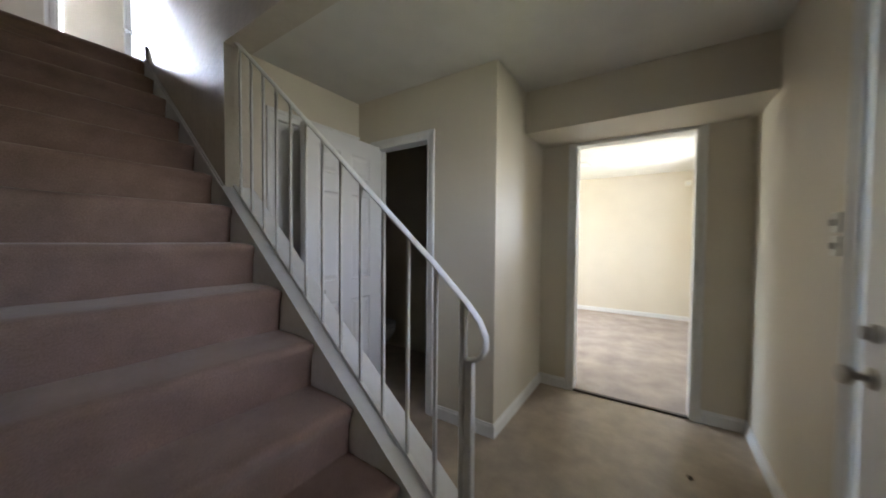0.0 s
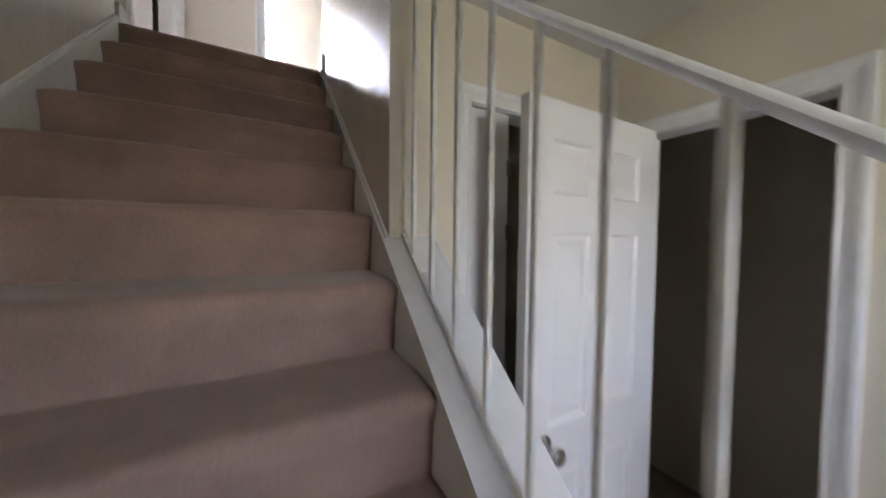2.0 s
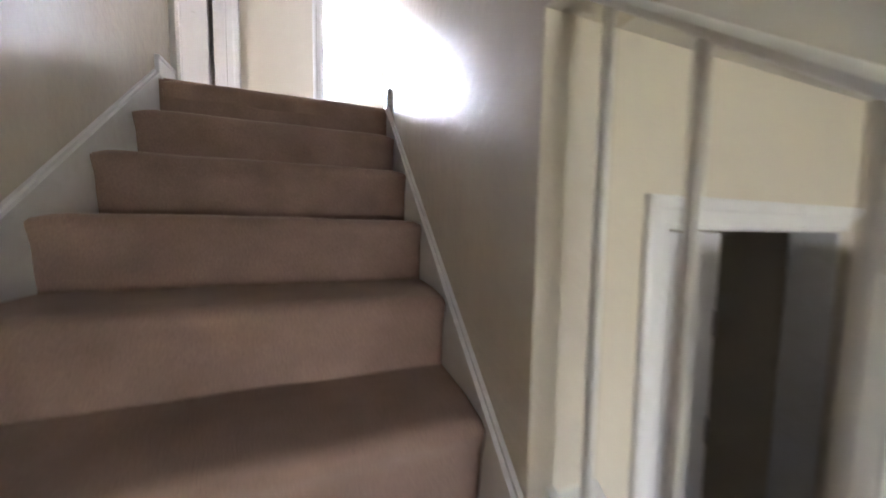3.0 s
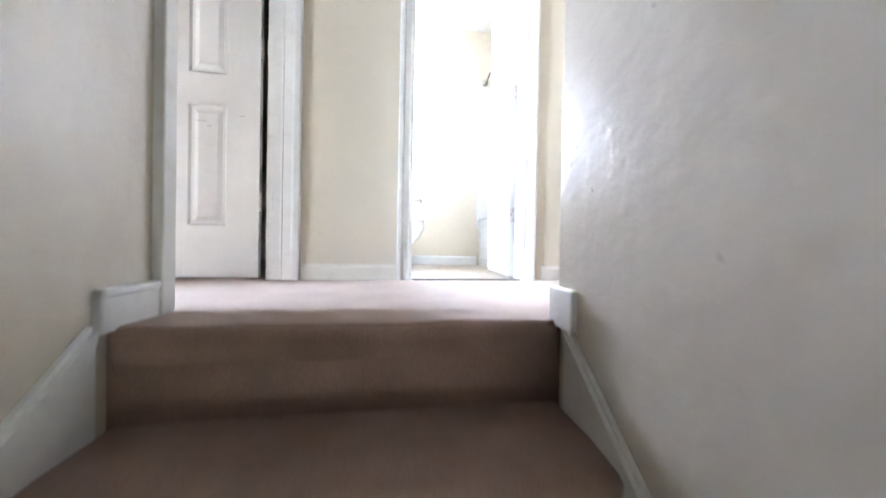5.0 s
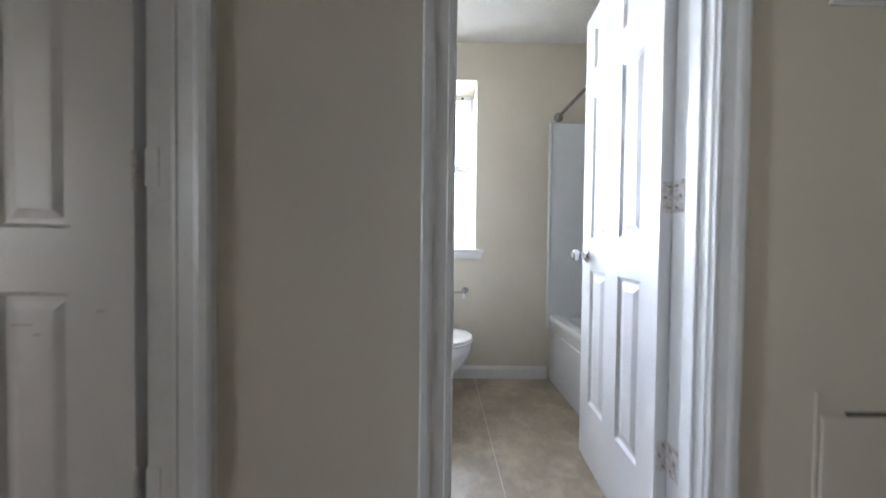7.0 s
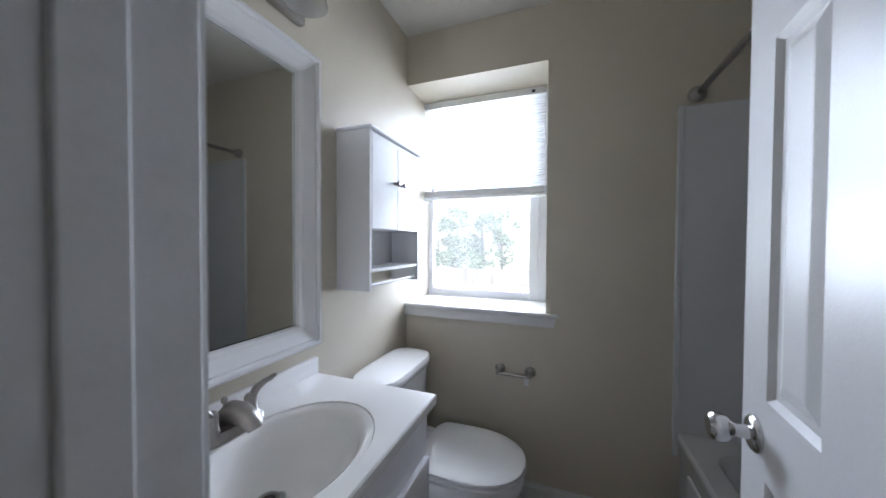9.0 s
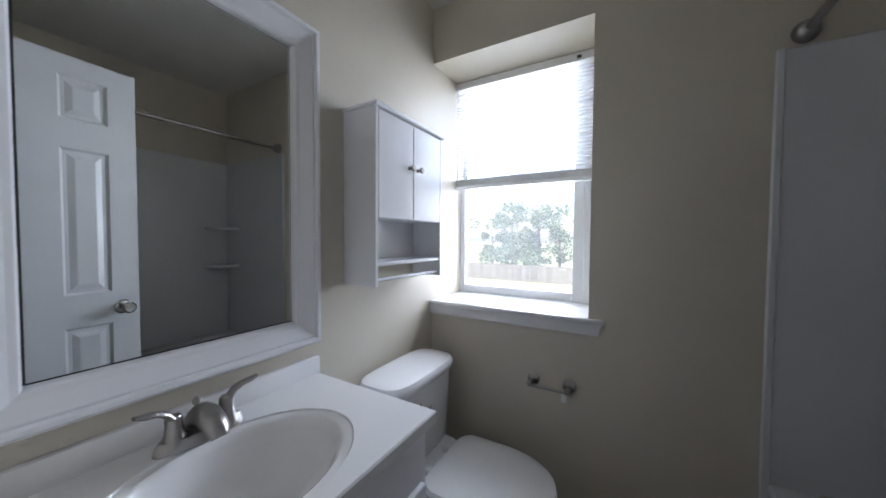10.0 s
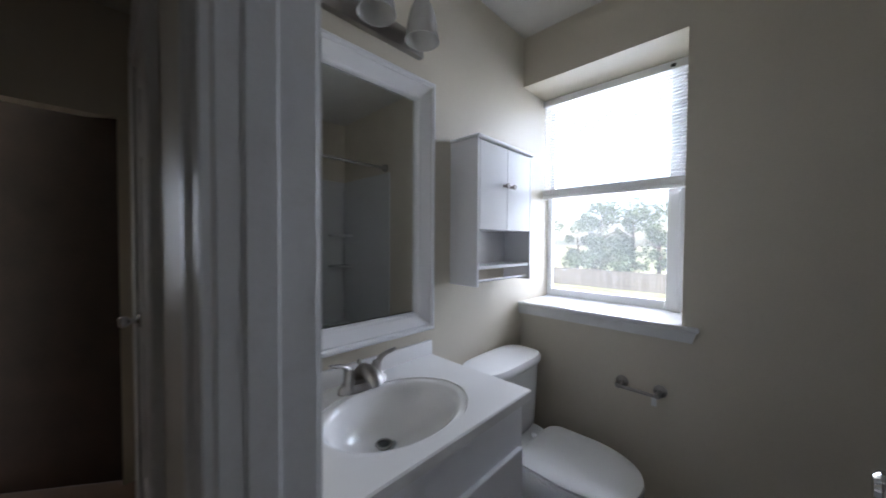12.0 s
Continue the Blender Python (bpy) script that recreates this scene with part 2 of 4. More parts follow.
def struct(name, boxes, mat, label, category, bevel=0.0):
    bm = bmesh.new()
    for b in boxes:
        box(bm, *b, bevel)
    ob = new(name, finish(name, bm, mat))
    return tagged(ob, label, category, kind="structure")


def single(name, bm, mat, label, category, group="", kind="", smooth=False):
    ob = new(name, finish(name, bm, mat, smooth))
    return tagged(ob, label, category, group, kind)


# ---------------------------------------------------------------- large structure, lower floor
FY = -4.975       # inner face of the front wall
DX = 2.34         # wall with the living room doorway
PX = 1.346        # wall with the powder room door
BY = -2.34        # wall behind the stairs

floor = struct("floor", [(-0.75, 2.34, -5.0, -1.4, -0.12, 0)], VINYL, "worn beige sheet vinyl foyer floor", "floor")
struct("floor_living", [(2.344, 5.9, -5.0, -0.4, -0.12, 0.012)], LIVCARPET, "light brown carpet in the living room", "floor")
struct("wall_stair_side", [(-0.80, -0.69, -5.0, -0.83, -0.1, CE)], GLOSSWALL, "satin cream plaster wall beside the stairs", "wall")
# front wall with the entrance and the living room window
struct("wall_front", [(-0.80, 0.06, FY - 0.15, FY, -0.1, CE), (0.06, 1.02, FY - 0.15, FY, 2.06, CE), (1.02, 4.08, FY - 0.15, FY, -0.1, CE),
                      (4.08, 4.91, FY - 0.15, FY, -0.1, 0.92), (4.08, 4.91, FY - 0.15, FY, 2.22, CE), (4.91, 6.0, FY - 0.15, FY, -0.1, CE)],
       WALL, "cream painted front wall with entrance and window", "wall")
struct("wall_living_doorway", [(DX, DX + 0.115, FY, -4.67, 0, CF), (DX, DX + 0.115, -4.67, -3.88, 2.065, CF), (DX, DX + 0.115, -3.88, -0.4, 0, CF)],
       WALL, "cream wall with a cased doorway", "wall")
struct("wall_living_back", [(5.85, 5.95, FY, -0.4, 0, CF)], WALL, "plain cream living room wall", "wall")
struct("wall_living_side", [(2.385, 3.2, -0.5, -0.4, 0, CF), (3.2, 4.8, -0.5, -0.4, 0, 0.7), (3.2, 4.8, -0.5, -0.4, 2.1, CF), (4.8, 5.85, -0.5, -0.4, 0, CF)],
       WALL, "cream living room wall with a wide window", "wall")
struct("wall_powder", [(PX, PX + 0.1, -3.595, -3.062, 0, CF), (PX, PX + 0.1, -3.062, -2.555, 1.995, CF), (PX, PX + 0.1, -2.555, -1.5, 0, CF),
                       (PX + 0.1, DX, -3.595, -3.50, 0, CF)], WALL, "cream wall round the powder room", "wall")
struct("wall_powder_back", [(PX + 0.1, DX, -1.55, -1.5, 0, CF)], WALL, "plain powder room wall", "wall")
# wall behind the stairs, with the closet doorway
struct("wall_under_stairs", [(0.487, 0.635, BY, BY + 0.1, 0, CF), (0.635, 1.29, BY, BY + 0.1, 2.06, CF), (1.29, PX, BY, BY + 0.1, 0, CF),
                             (0.487, PX, -1.62, -1.55, 0, CF)], WALL, "cream wall under the stairs with a closet doorway", "wall")
# wall on the open side of the stairs: upper wall, knee wall below the rail
SL = 0.2077 / 0.2485


def nose(y):
    return H + (y + 0.975) * SL


bm = bmesh.new()
prism(bm, [(BY, 0), (-0.94, 0), (-0.94, CE), (FY, CE), (FY, CF), (BY, CF)], "x", 0.335, 0.487)
tagged(new("wall_stair_open", finish("wall_stair_open", bm, GLOSSWALL)), "glossy cream wall above the open side of the stairs", "wall", kind="structure")
bm = bmesh.new()
prism(bm, [(-3.98, 0), (BY, 0), (BY, nose(BY) - 0.004), (-3.98, nose(-3.98) - 0.004)], "x", 0.334, 0.485)
tagged(new("wall_knee", finish("wall_knee", bm, TRIM)), "white painted knee wall carrying the stair rail", "wall", kind="structure")
struct("ceiling_foyer", [(0.487, DX, FY, -1.5, CF, CF + 0.1)], CEIL, "cream painted foyer ceiling", "ceiling")
struct("ceiling_living", [(DX, 5.95, FY, -0.4, CF, CF + 0.1)], SWIRL, "swirled plaster living room ceiling", "ceiling")
struct("soffit", [(1.875, DX, FY, -3.597, 2.085, CF)], WALL, "cream boxed soffit over the doorway", "soffit", 0.004)

# ---------------------------------------------------------------- large structure, upper floor
struct("floor_landing", [(-1.9, 2.3, -0.955, 0.0, H - 0.29, H), (-4.5, -1.9, -1.9, 1.9, H - 0.29, H), (-1.9, -0.6, 0.0, 1.95, H - 0.29, H - 0.001)], CARPET, "brown cut pile carpet on the landing", "floor")
struct("floor_bathroom", [(-0.6, 1.6, 0.0, 1.57, H - 0.29, H - 0.004)], STONEV, "mottled brown stone pattern vinyl", "floor")
struct("wall_hall", [(-1.9, -1.552, 0, 0.125, H, CE), (-1.552, -0.73, 0, 0.125, H + 2.05, CE), (-0.73, -0.012, 0, 0.125, H, CE),
                     (-0.012, 0.622, 0, 0.125, H + 2.04, CE), (0.622, 2.3, 0, 0.125, H, CE)], WALL, "cream hallway wall with two doorways", "wall")
struct("wall_hall_south", [(0.487, 2.3, -1.05, -0.95, H, CE), (-1.9, -0.80, -0.95, -0.84, H, CE)], WALL, "plain cream hallway wall", "wall")
struct("wall_hall_end", [(2.3, 2.4, -1.05, 0.125, H, CE)], WALL, "plain cream end wall", "wall")
struct("wall_bedroom", [(-4.6, -4.5, -1.9, -1.6, H, CE), (-4.6, -4.5, -1.6, -0.5, H, H + 0.7), (-4.6, -4.5, -1.6, -0.5, H + 2.1, CE), (-4.6, -4.5, -0.5, 1.9, H, CE),
                        (-4.5, -1.9, 1.8, 1.9, H, CE), (-4.5, -1.9, -1.9, -1.8, H, CE)], WALL, "cream bedroom walls round a window", "wall")
struct("wall_hall_left_end", [(-2.0, -1.9, -0.06, 1.8, H, CE), (-2.0, -1.9, -0.84, -0.06, H + 1.90, CE), (-2.0, -1.9, -1.8, -0.84, H, CE)], WALL, "cream wall with the bedroom doorway", "wall")
struct("ceiling_upper", [(-4.6, 2.4, -1.9, 1.95, CE, CE + 0.1), (-0.8, 0.487, -5.1, -1.9, CE, CE + 0.1)], CEIL, "off-white painted ceiling", "ceiling")
MX = -0.535       # mirror wall
WY = 1.57         # window wall
struct("wall_mirror", [(MX - 0.1, MX, 0.125, WY + 0.31, H, CE)], WALL, "satin cream bathroom wall with mirror", "wall")
struct("wall_window", [(MX, 0.224, WY, WY + 0.4, H, 3.60), (MX - 0.1, 0.224, WY, WY + 0.4, 4.868, CE), (0.224, 1.65, WY, WY + 0.4, H, CE),
                       (MX - 0.1, MX, WY + 0.31, WY + 0.4, H, CE), (-2.0, MX - 0.1, WY + 0.3, WY + 0.4, H, CE)], WALL, "cream bathroom wall with a deep window recess", "wall")
struct("wall_tub_end", [(1.53, 1.65, 0.125, WY, H, CE)], WALL, "cream wall behind the tub", "wall")
struct("wall_outside", [(-0.9, 2.5, WY + 0.4, WY + 0.5, -0.4, 3.58), (-0.9, -0.60, WY + 0.4, WY + 0.5, 3.58, CE), (0.23, 2.5, WY + 0.4, WY + 0.5, 3.58, CE)], OUTW, "red brick outer wall", "wall")

# ---------------------------------------------------------------- trim: baseboards and casings
def board(name, path, h=0.085, t=0.014, z=0.0, label="white painted baseboard with a rounded top", mat=TRIM):
    """A baseboard run: path is ((x0, y0), (x1, y1), side), side the normal towards the room."""
    bm = bmesh.new()
    for (x0, y0), (x1, y1), (nx, ny) in path:
        prof = [(0, 0), (t, 0), (t, h * 0.78), (t * 0.75, h * 0.86), (t * 0.55, h * 0.9), (t * 0.5, h), (0, h)]
        lo = [bm.verts.new((x0 + nx * p, y0 + ny * p, z + q)) for p, q in prof]
        hi = [bm.verts.new((x1 + nx * p, y1 + ny * p, z + q)) for p, q in prof]
        n = len(prof)
        for i in range(n):
            bm.faces.new((lo[i], lo[(i + 1) % n], hi[(i + 1) % n], hi[i]))
        bm.faces.new(lo[::-1])
        bm.faces.new(hi)
    bmesh.ops.recalc_face_normals(bm, faces=bm.faces[:])
    return single(name, bm, mat, label, "baseboard", kind="structure")


board("baseboard_foyer", [((PX, -3.595), (PX, -3.125), (-1, 0)), ((PX - 0.014, -3.595), (DX, -3.595), (0, -1)), ((DX, -3.595), (DX, -3.815), (-1, 0)),
                          ((DX, -4.735), (DX, FY), (-1, 0)), ((DX, FY), (1.09, FY), (0, 1))], 0.09)
board("baseboard_living", [((5.85, FY), (5.85, -0.5), (-1, 0)), ((DX + 0.12, FY), (5.85, FY), (0, 1))], 0.085)
board("baseboard_hall", [((-0.565, 0), (-0.084, 0), (0, -1)), ((0.735, 0), (2.3, 0), (0, -1)), ((0.487, -0.95), (2.3, -0.95), (0, 1))], 0.085, z=H, label="cream painted baseboard with a rounded top", mat=CREAMT)
board("baseboard_bathroom", [((MX, WY), (0.76, WY), (0, -1)), ((0.70, 0.125), (0.76, 0.125), (0, 1))], 0.09, z=H - 0.004)


def casing_profile(w, t):
    """Depth of a colonial casing against its width, from the opening outwards."""
    return [(0, 0), (0, t * 0.55), (w * 0.10, t * 0.62), (w * 0.14, t * 0.5), (w * 0.55, t * 0.72), (w * 0.62, t * 0.9), (w * 0.72, t), (w * 0.92, t), (w, t * 0.85), (w, 0)]


def casing(name, axis, face, sign, a, b, top, base, w=0.06, t=0.018, sides=("a", "b", "top"), label="white colonial door casing", jamb=None):
    """A cased opening on a wall. axis: the wall's run ('x' or 'y'); face: the wall's plane; sign: the room's side; a < b: the opening."""
    ob = thing(name, label, "door frame", ((a + b) / 2, face, base) if axis == "x" else (face, (a + b) / 2, base), kind="structure")
    prof = casing_profile(w, t)

    def put(u, d, z):
        return (u, face + sign * d, z) if axis == "x" else (face + sign * d, u, z)
    for side in sides:
        bm = bmesh.new()
        lo, hi = [], []
        for o, d in prof:
            if side == "top":
                lo.append(bm.verts.new(put(a - o, d, top + o)))
                hi.append(bm.verts.new(put(b + o, d, top + o)))
            else:
                u = a - o if side == "a" else b + o
                lo.append(bm.verts.new(put(u, d, base)))
                hi.append(bm.verts.new(put(u, d, top + o)))
        n = len(prof)
        for i in range(n):
            bm.faces.new((lo[i], lo[(i + 1) % n], hi[(i + 1) % n], hi[i]))
        bm.faces.new(lo[::-1])
        bm.faces.new(hi)
        bmesh.ops.recalc_face_normals(bm, faces=bm.faces[:])
        part("head_casing" if side == "top" else "side_casing", bm, TRIM, ob)
    if jamb:
        d0, d1, stop = jamb
        j = 0.004
        for u0, u1 in ((a - 0.003, a + j), (b - j, b + 0.003)):
            if axis == "x":
                q = bpart("jamb", TRIM, ob, u0, u1, d0, d1, base, top, 0.002)
            else:
                q = bpart("jamb", TRIM, ob, d0, d1, u0, u1, base, top, 0.002)
        if axis == "x":
            bpart("head_jamb", TRIM, ob, a + j, b - j, d0, d1, top - j, top + 0.002, 0.002)
        else:
            bpart("head_jamb", TRIM, ob, d0, d1, a + j, b - j, top - j, top + 0.002, 0.002)
        if stop:
            s0, s1 = stop
            for u0, u1 in ((a + j, a + j + 0.008), (b - j - 0.008, b - j)):
                if axis == "x":
                    bpart("door_stop", TRIM, ob, u0, u1, s0, s1, base, top - j, 0.002)
                else:
                    bpart("door_stop", TRIM, ob, s0, s1, u0, u1, base, top - j, 0.002)
    return ob


casing("door_frame_living", "y", DX, -1, -4.67, -3.88, 2.065, 0, 0.062, 0.018, jamb=(DX + 0.001, DX + 0.115, None))
casing("door_frame_powder", "y", PX, -1, -3.062, -2.555, 1.995, 0, 0.06, 0.017, jamb=(PX + 0.001, PX + 0.1, (PX + 0.045, PX + 0.07)))
casing("door_frame_closet", "x", BY, -1, 0.635, 1.29, 2.06, 0, 0.062, 0.016, sides=("a", "top"), jamb=(BY + 0.001, BY + 0.1, None))
casing("door_frame_entry", "x", FY, 1, 0.06, 1.02, 2.06, 0, 0.065, 0.018, jamb=(FY - 0.15, FY - 0.001, (FY - 0.07, FY - 0.04)))
casing("door_frame_linen", "x", 0.0, -1, -1.552, -0.665, H + 2.05, H, 0.095, 0.022, label="wide white moulded door casing in the hallway")
bpj = thing("door_jamb_linen", "flat white door jamb with hinge cut-outs", "door frame", (-0.7, 0, H), kind="structure")
bpart("jamb", TRIM, bpj, -0.732, -0.664, -0.004, 0.12, H, H + 2.05, 0.002)
bpart("jamb", TRIM, bpj, -1.57, -1.550, -0.002, 0.12, H, H + 2.05, 0.002)
bpart("head_jamb", TRIM, bpj, -1.55, -0.732, -0.002, 0.12, H + 2.04, H + 2.07, 0.002)
dfb = casing("door_frame_bath", "x", 0.0, -1, -0.012, 0.622, H + 2.04, H, 0.07, 0.020, jamb=(0.001, 0.124, (0.03, 0.07)))
casing("door_frame_bath_inside", "x", 0.125, 1, -0.012, 0.622, H + 2.04, H, 0.06, 0.010, sides=("a", "top"))
# trim at the ends of the stair walls
bm = bmesh.new()
box(bm, -0.80, -0.664, -0.83, -0.815, H, CE, 0.003)
box(bm, -0.695, -0.668, -0.828, -0.775, H, CE, 0.004)
single("trim_wall_end", bm, TRIM, "white corner trim at the end of the stair wall", "trim", kind="structure")
single_ = bmesh.new()
box(single_, 0.3175, 0.50, -0.940, -0.922, H, H + 0.085, 0.004)
box(single_, 0.317, 0.337, -1.03, -0.925, H - 0.012, H + 0.087, 0.003)
single("baseboard_wall_end", single_, TRIM, "short white baseboard block at the landing", "baseboard", kind="structure")
single_ = bmesh.new()
box(single_, -0.692, -0.672, -0.99, -0.828, H - 0.005, H + 0.085, 0.003)
box(single_, -0.692, -0.668, -0.99, -0.828, H + 0.068, H + 0.088, 0.004)
single("baseboard_stair_top", single_, TRIM, "short white baseboard at the top of the stairs", "baseboard", kind="structure")

# ---------------------------------------------------------------- staircase
stairs = thing("staircase", "carpeted straight staircase with brown pile over rounded nosings", "staircase", (-0.18, -2.5, 0))
random.seed(4)
RISE, GO = 0.2077, 0.2485
for k in range(0, 13):
    zt, yn = H - RISE * k, -0.975 - GO * k        # top of the tread, front of the nosing
    zb = zt - RISE
    back = yn + GO + 0.05 if k else -0.950
    prof = [(yn + 0.032, zb - 0.002), (yn + 0.026, zb + 0.06), (yn + 0.022, zb + 0.12), (yn + 0.012, zt - 0.055), (yn + 0.002, zt - 0.040), (yn, zt - 0.024),
            (yn + 0.005, zt - 0.011), (yn + 0.016, zt - 0.003), (yn + 0.04, zt), (yn + 0.12, zt - 0.001), (back, zt + 0.001), (back, zb - 0.002)]
    bm = bmesh.new()
    cols, nx = [], 26
    for i in range(nx + 1):
        x = -0.676 + (0.321 + 0.676) * i / nx
        edge = min(i, nx - i) / nx
        droop = -0.012 * max(0, 1 - edge * 14) ** 2
        cols.append([bm.verts.new((x, y + 0.006 * noise.noise(Vector((x * 4, y * 5, z * 5 + k))) * (0.0 if j in (0, 10, 11) else 1) - (droop * 0.4 if 3 < j < 8 else 0),
                                   z + 0.004 * noise.noise(Vector((x * 6, z * 9, k * 3.1))) * (1 if 1 < j < 11 else 0) + (droop if 5 < j < 9 else 0))) for j, (y, z) in enumerate(prof)])
    n = len(prof)
    for a, b in zip(cols, cols[1:]):
        for j in range(n):
            bm.faces.new((a[j], b[j], b[(j + 1) % n], a[(j + 1) % n]))
    bm.faces.new(cols[0])
    bm.faces.new(cols[-1][::-1])
    bmesh.ops.recalc_face_normals(bm, faces=bm.faces[:])
    part("step", bm, CARPET, stairs, smooth=True)
bm = bmesh.new()
prism(bm, [(-3.93, 0.0), (-1.0, nose(-1.0) - 0.30), (-1.0, nose(-1.0) - 0.42), (-3.5, 0.0)], "x", -0.66, 0.30)
part("carriage", bm, TRIM, stairs, "white underside of the stairs")
# skirt boards
for side, x0, x1, ya, up in (("left", -0.691, -0.674, -4.02, 0.034), ("right", 0.319, 0.336, BY, 0.012)):
    bm = bmesh.new()
    prism(bm, [(ya, nose(ya) - 0.30 if ya > -4 else 0.0), (-1.0, nose(-1.0) - 0.30), (-1.0, nose(-1.0) + up - 0.012), (ya, nose(ya) + up - 0.012)], "x", x0, x1)
    part("skirt_board", bm, TRIM, stairs, "white sloping skirt board")
    bm = bmesh.new()
    c0, c1 = (x0, x1 + 0.004) if side == "left" else (x0 - 0.004, x1)
    m0, m1 = (x0, x1 - 0.006) if side == "left" else (x0 + 0.006, x1)
    prism(bm, [(ya, nose(ya) + up - 0.03), (-1.0, nose(-1.0) + up - 0.03), (-1.0, nose(-1.0) + up - 0.008), (ya, nose(ya) + up - 0.008)], "x", c0, c1)
    prism(bm, [(ya, nose(ya) + up - 0.012), (-1.0, nose(-1.0) + up - 0.012), (-1.0, nose(-1.0) + up + 0.004), (ya, nose(ya) + up + 0.004)], "x", m0, m1)
    part("skirt_moulding", bm, TRIM, stairs)
bm = bmesh.new()
prism(bm, [(-4.0, 0.0), (BY, nose(BY) - 0.26), (BY, nose(BY) - 0.008), (-4.0, nose(-4.0) - 0.008)], "x", 0.318, 0.333)
part("inner_stringer", bm, TRIM, stairs, "scuffed white inner stringer")
bm = bmesh.new()
prism(bm, [(-4.0, nose(-4.0) - 0.008), (BY, nose(BY) - 0.008), (BY, nose(BY) + 0.014), (-4.0, nose(-4.0) + 0.014)], "x", 0.312, 0.392)
part("stringer_cap", bm, TRIM, stairs, "scuffed white cap board")
bm = bmesh.new()
prism(bm, [(-4.0, nose(-4.0) - 0.004), (BY, nose(BY) - 0.004), (BY, nose(BY) + 0.022), (-4.0, nose(-4.0) + 0.022)], "x", 0.400, 0.492)
part("outer_cap", bm, TRIM, stairs)

# ---------------------------------------------------------------- stair railing
rail = thing("stair_railing", "white painted steel stair railing with thin square balusters", "railing", (0.375, -3.9, 0))


def rail_z(y):
    return 1.395 + (y + 3.555) * 0.862


RX = 0.386
bm = bmesh.new()
prism(bm, [(-3.98, nose(-3.98) + 0.012), (BY, nose(BY) + 0.012), (BY, nose(BY) + 0.032), (-3.98, nose(-3.98) + 0.032)], "x", RX - 0.009, RX + 0.009)
part("bottom_rail", bm, RAILM, rail)
bm = bmesh.new()
pts = [(RX, BY, rail_z(BY))] + [(RX, y, rail_z(y)) for y in np.linspace(-2.5, -3.80, 8)]
pts += [(RX, -3.87, 1.118), (RX, -3.93, 1.062), (RX, -3.975, 1.01), (RX, -3.997, 0.962), (RX, -3.998, 0.925), (RX, -3.985, 0.90), (RX, -3.965, 0.885), (RX, -3.945, 0.88)]
tube(bm, [Vector(p) for p in pts], 0.0165, 12, 0.55)
part("handrail", bm, RAILM, rail, "flat steel handrail with a scrolled end", smooth=True)
for i in range(12):
    y = -2.418 - 0.126 * i
    bm = bmesh.new()
    box(bm, RX - 0.0065, RX + 0.0065, y - 0.0065, y + 0.0065, nose(y) + 0.028, rail_z(y) - 0.008, 0.0015)
    part("baluster", bm, RAILM, rail)
bm = bmesh.new()
box(bm, RX - 0.014, RX + 0.014, -3.956, -3.928, 0.0, 0.884, 0.003)
box(bm, RX - 0.028, RX + 0.028, -3.97, -3.914, 0.0, 0.012, 0.002)
part("newel_post", bm, RAILM, rail)
bm = bmesh.new()
box(bm, RX - 0.013, RX + 0.013, -3.926, -3.906, 0.30, 1.072, 0.003)
part("newel_bar", bm, RAILM, rail)
bm = bmesh.new()
box(bm, RX - 0.02, RX + 0.02, BY - 0.006, BY, rail_z(BY) - 0.04, rail_z(BY) + 0.035, 0.002)
part("wall_bracket", bm, RAILM, rail)


# ---------------------------------------------------------------- doors
def knob(parent, x, z, y0, out, mat=CHROME, r=0.027):
    """A round knob on a rosette, standing out along y by the sign of out."""
    m = Matrix.Translation((x, y0, z)) @ pose(0, 0, 0, -90 * out, 0, 0)
    bm = bmesh.new()
    lathe(bm, [(0.0, 0), (0.033, 0), (0.033, 0.004), (0.028, 0.009), (0.013, 0.012), (0.011, 0.03), (0.014, 0.036), (r * 0.85, 0.043), (r, 0.054), (r * 0.95, 0.064), (r * 0.7, 0.070), (0, 0.071)], 24, m)
    return part("knob", bm, mat, parent, "polished metal door knob", smooth=True)


def hinge(parent, x, y, z, mat=NICKEL, leaf=0.03):
    bm = bmesh.new()
    for i in range(5):
        lathe(bm, [(0.0065, -0.044 + i * 0.0178), (0.0065, -0.044 + i * 0.0178 + 0.0165)], 10, Matrix.Translation((x, y, z)))
    lathe(bm, [(0.004, 0.045), (0.006, 0.047), (0.004, 0.052), (0, 0.053)], 10, Matrix.Translation((x, y, z)))
    box(bm, x, x + leaf, y - 0.001, y + 0.0015, z - 0.044, z + 0.044, 0.0)
    return part("hinge", bm, mat, parent, "scratched metal butt hinge", smooth=True)


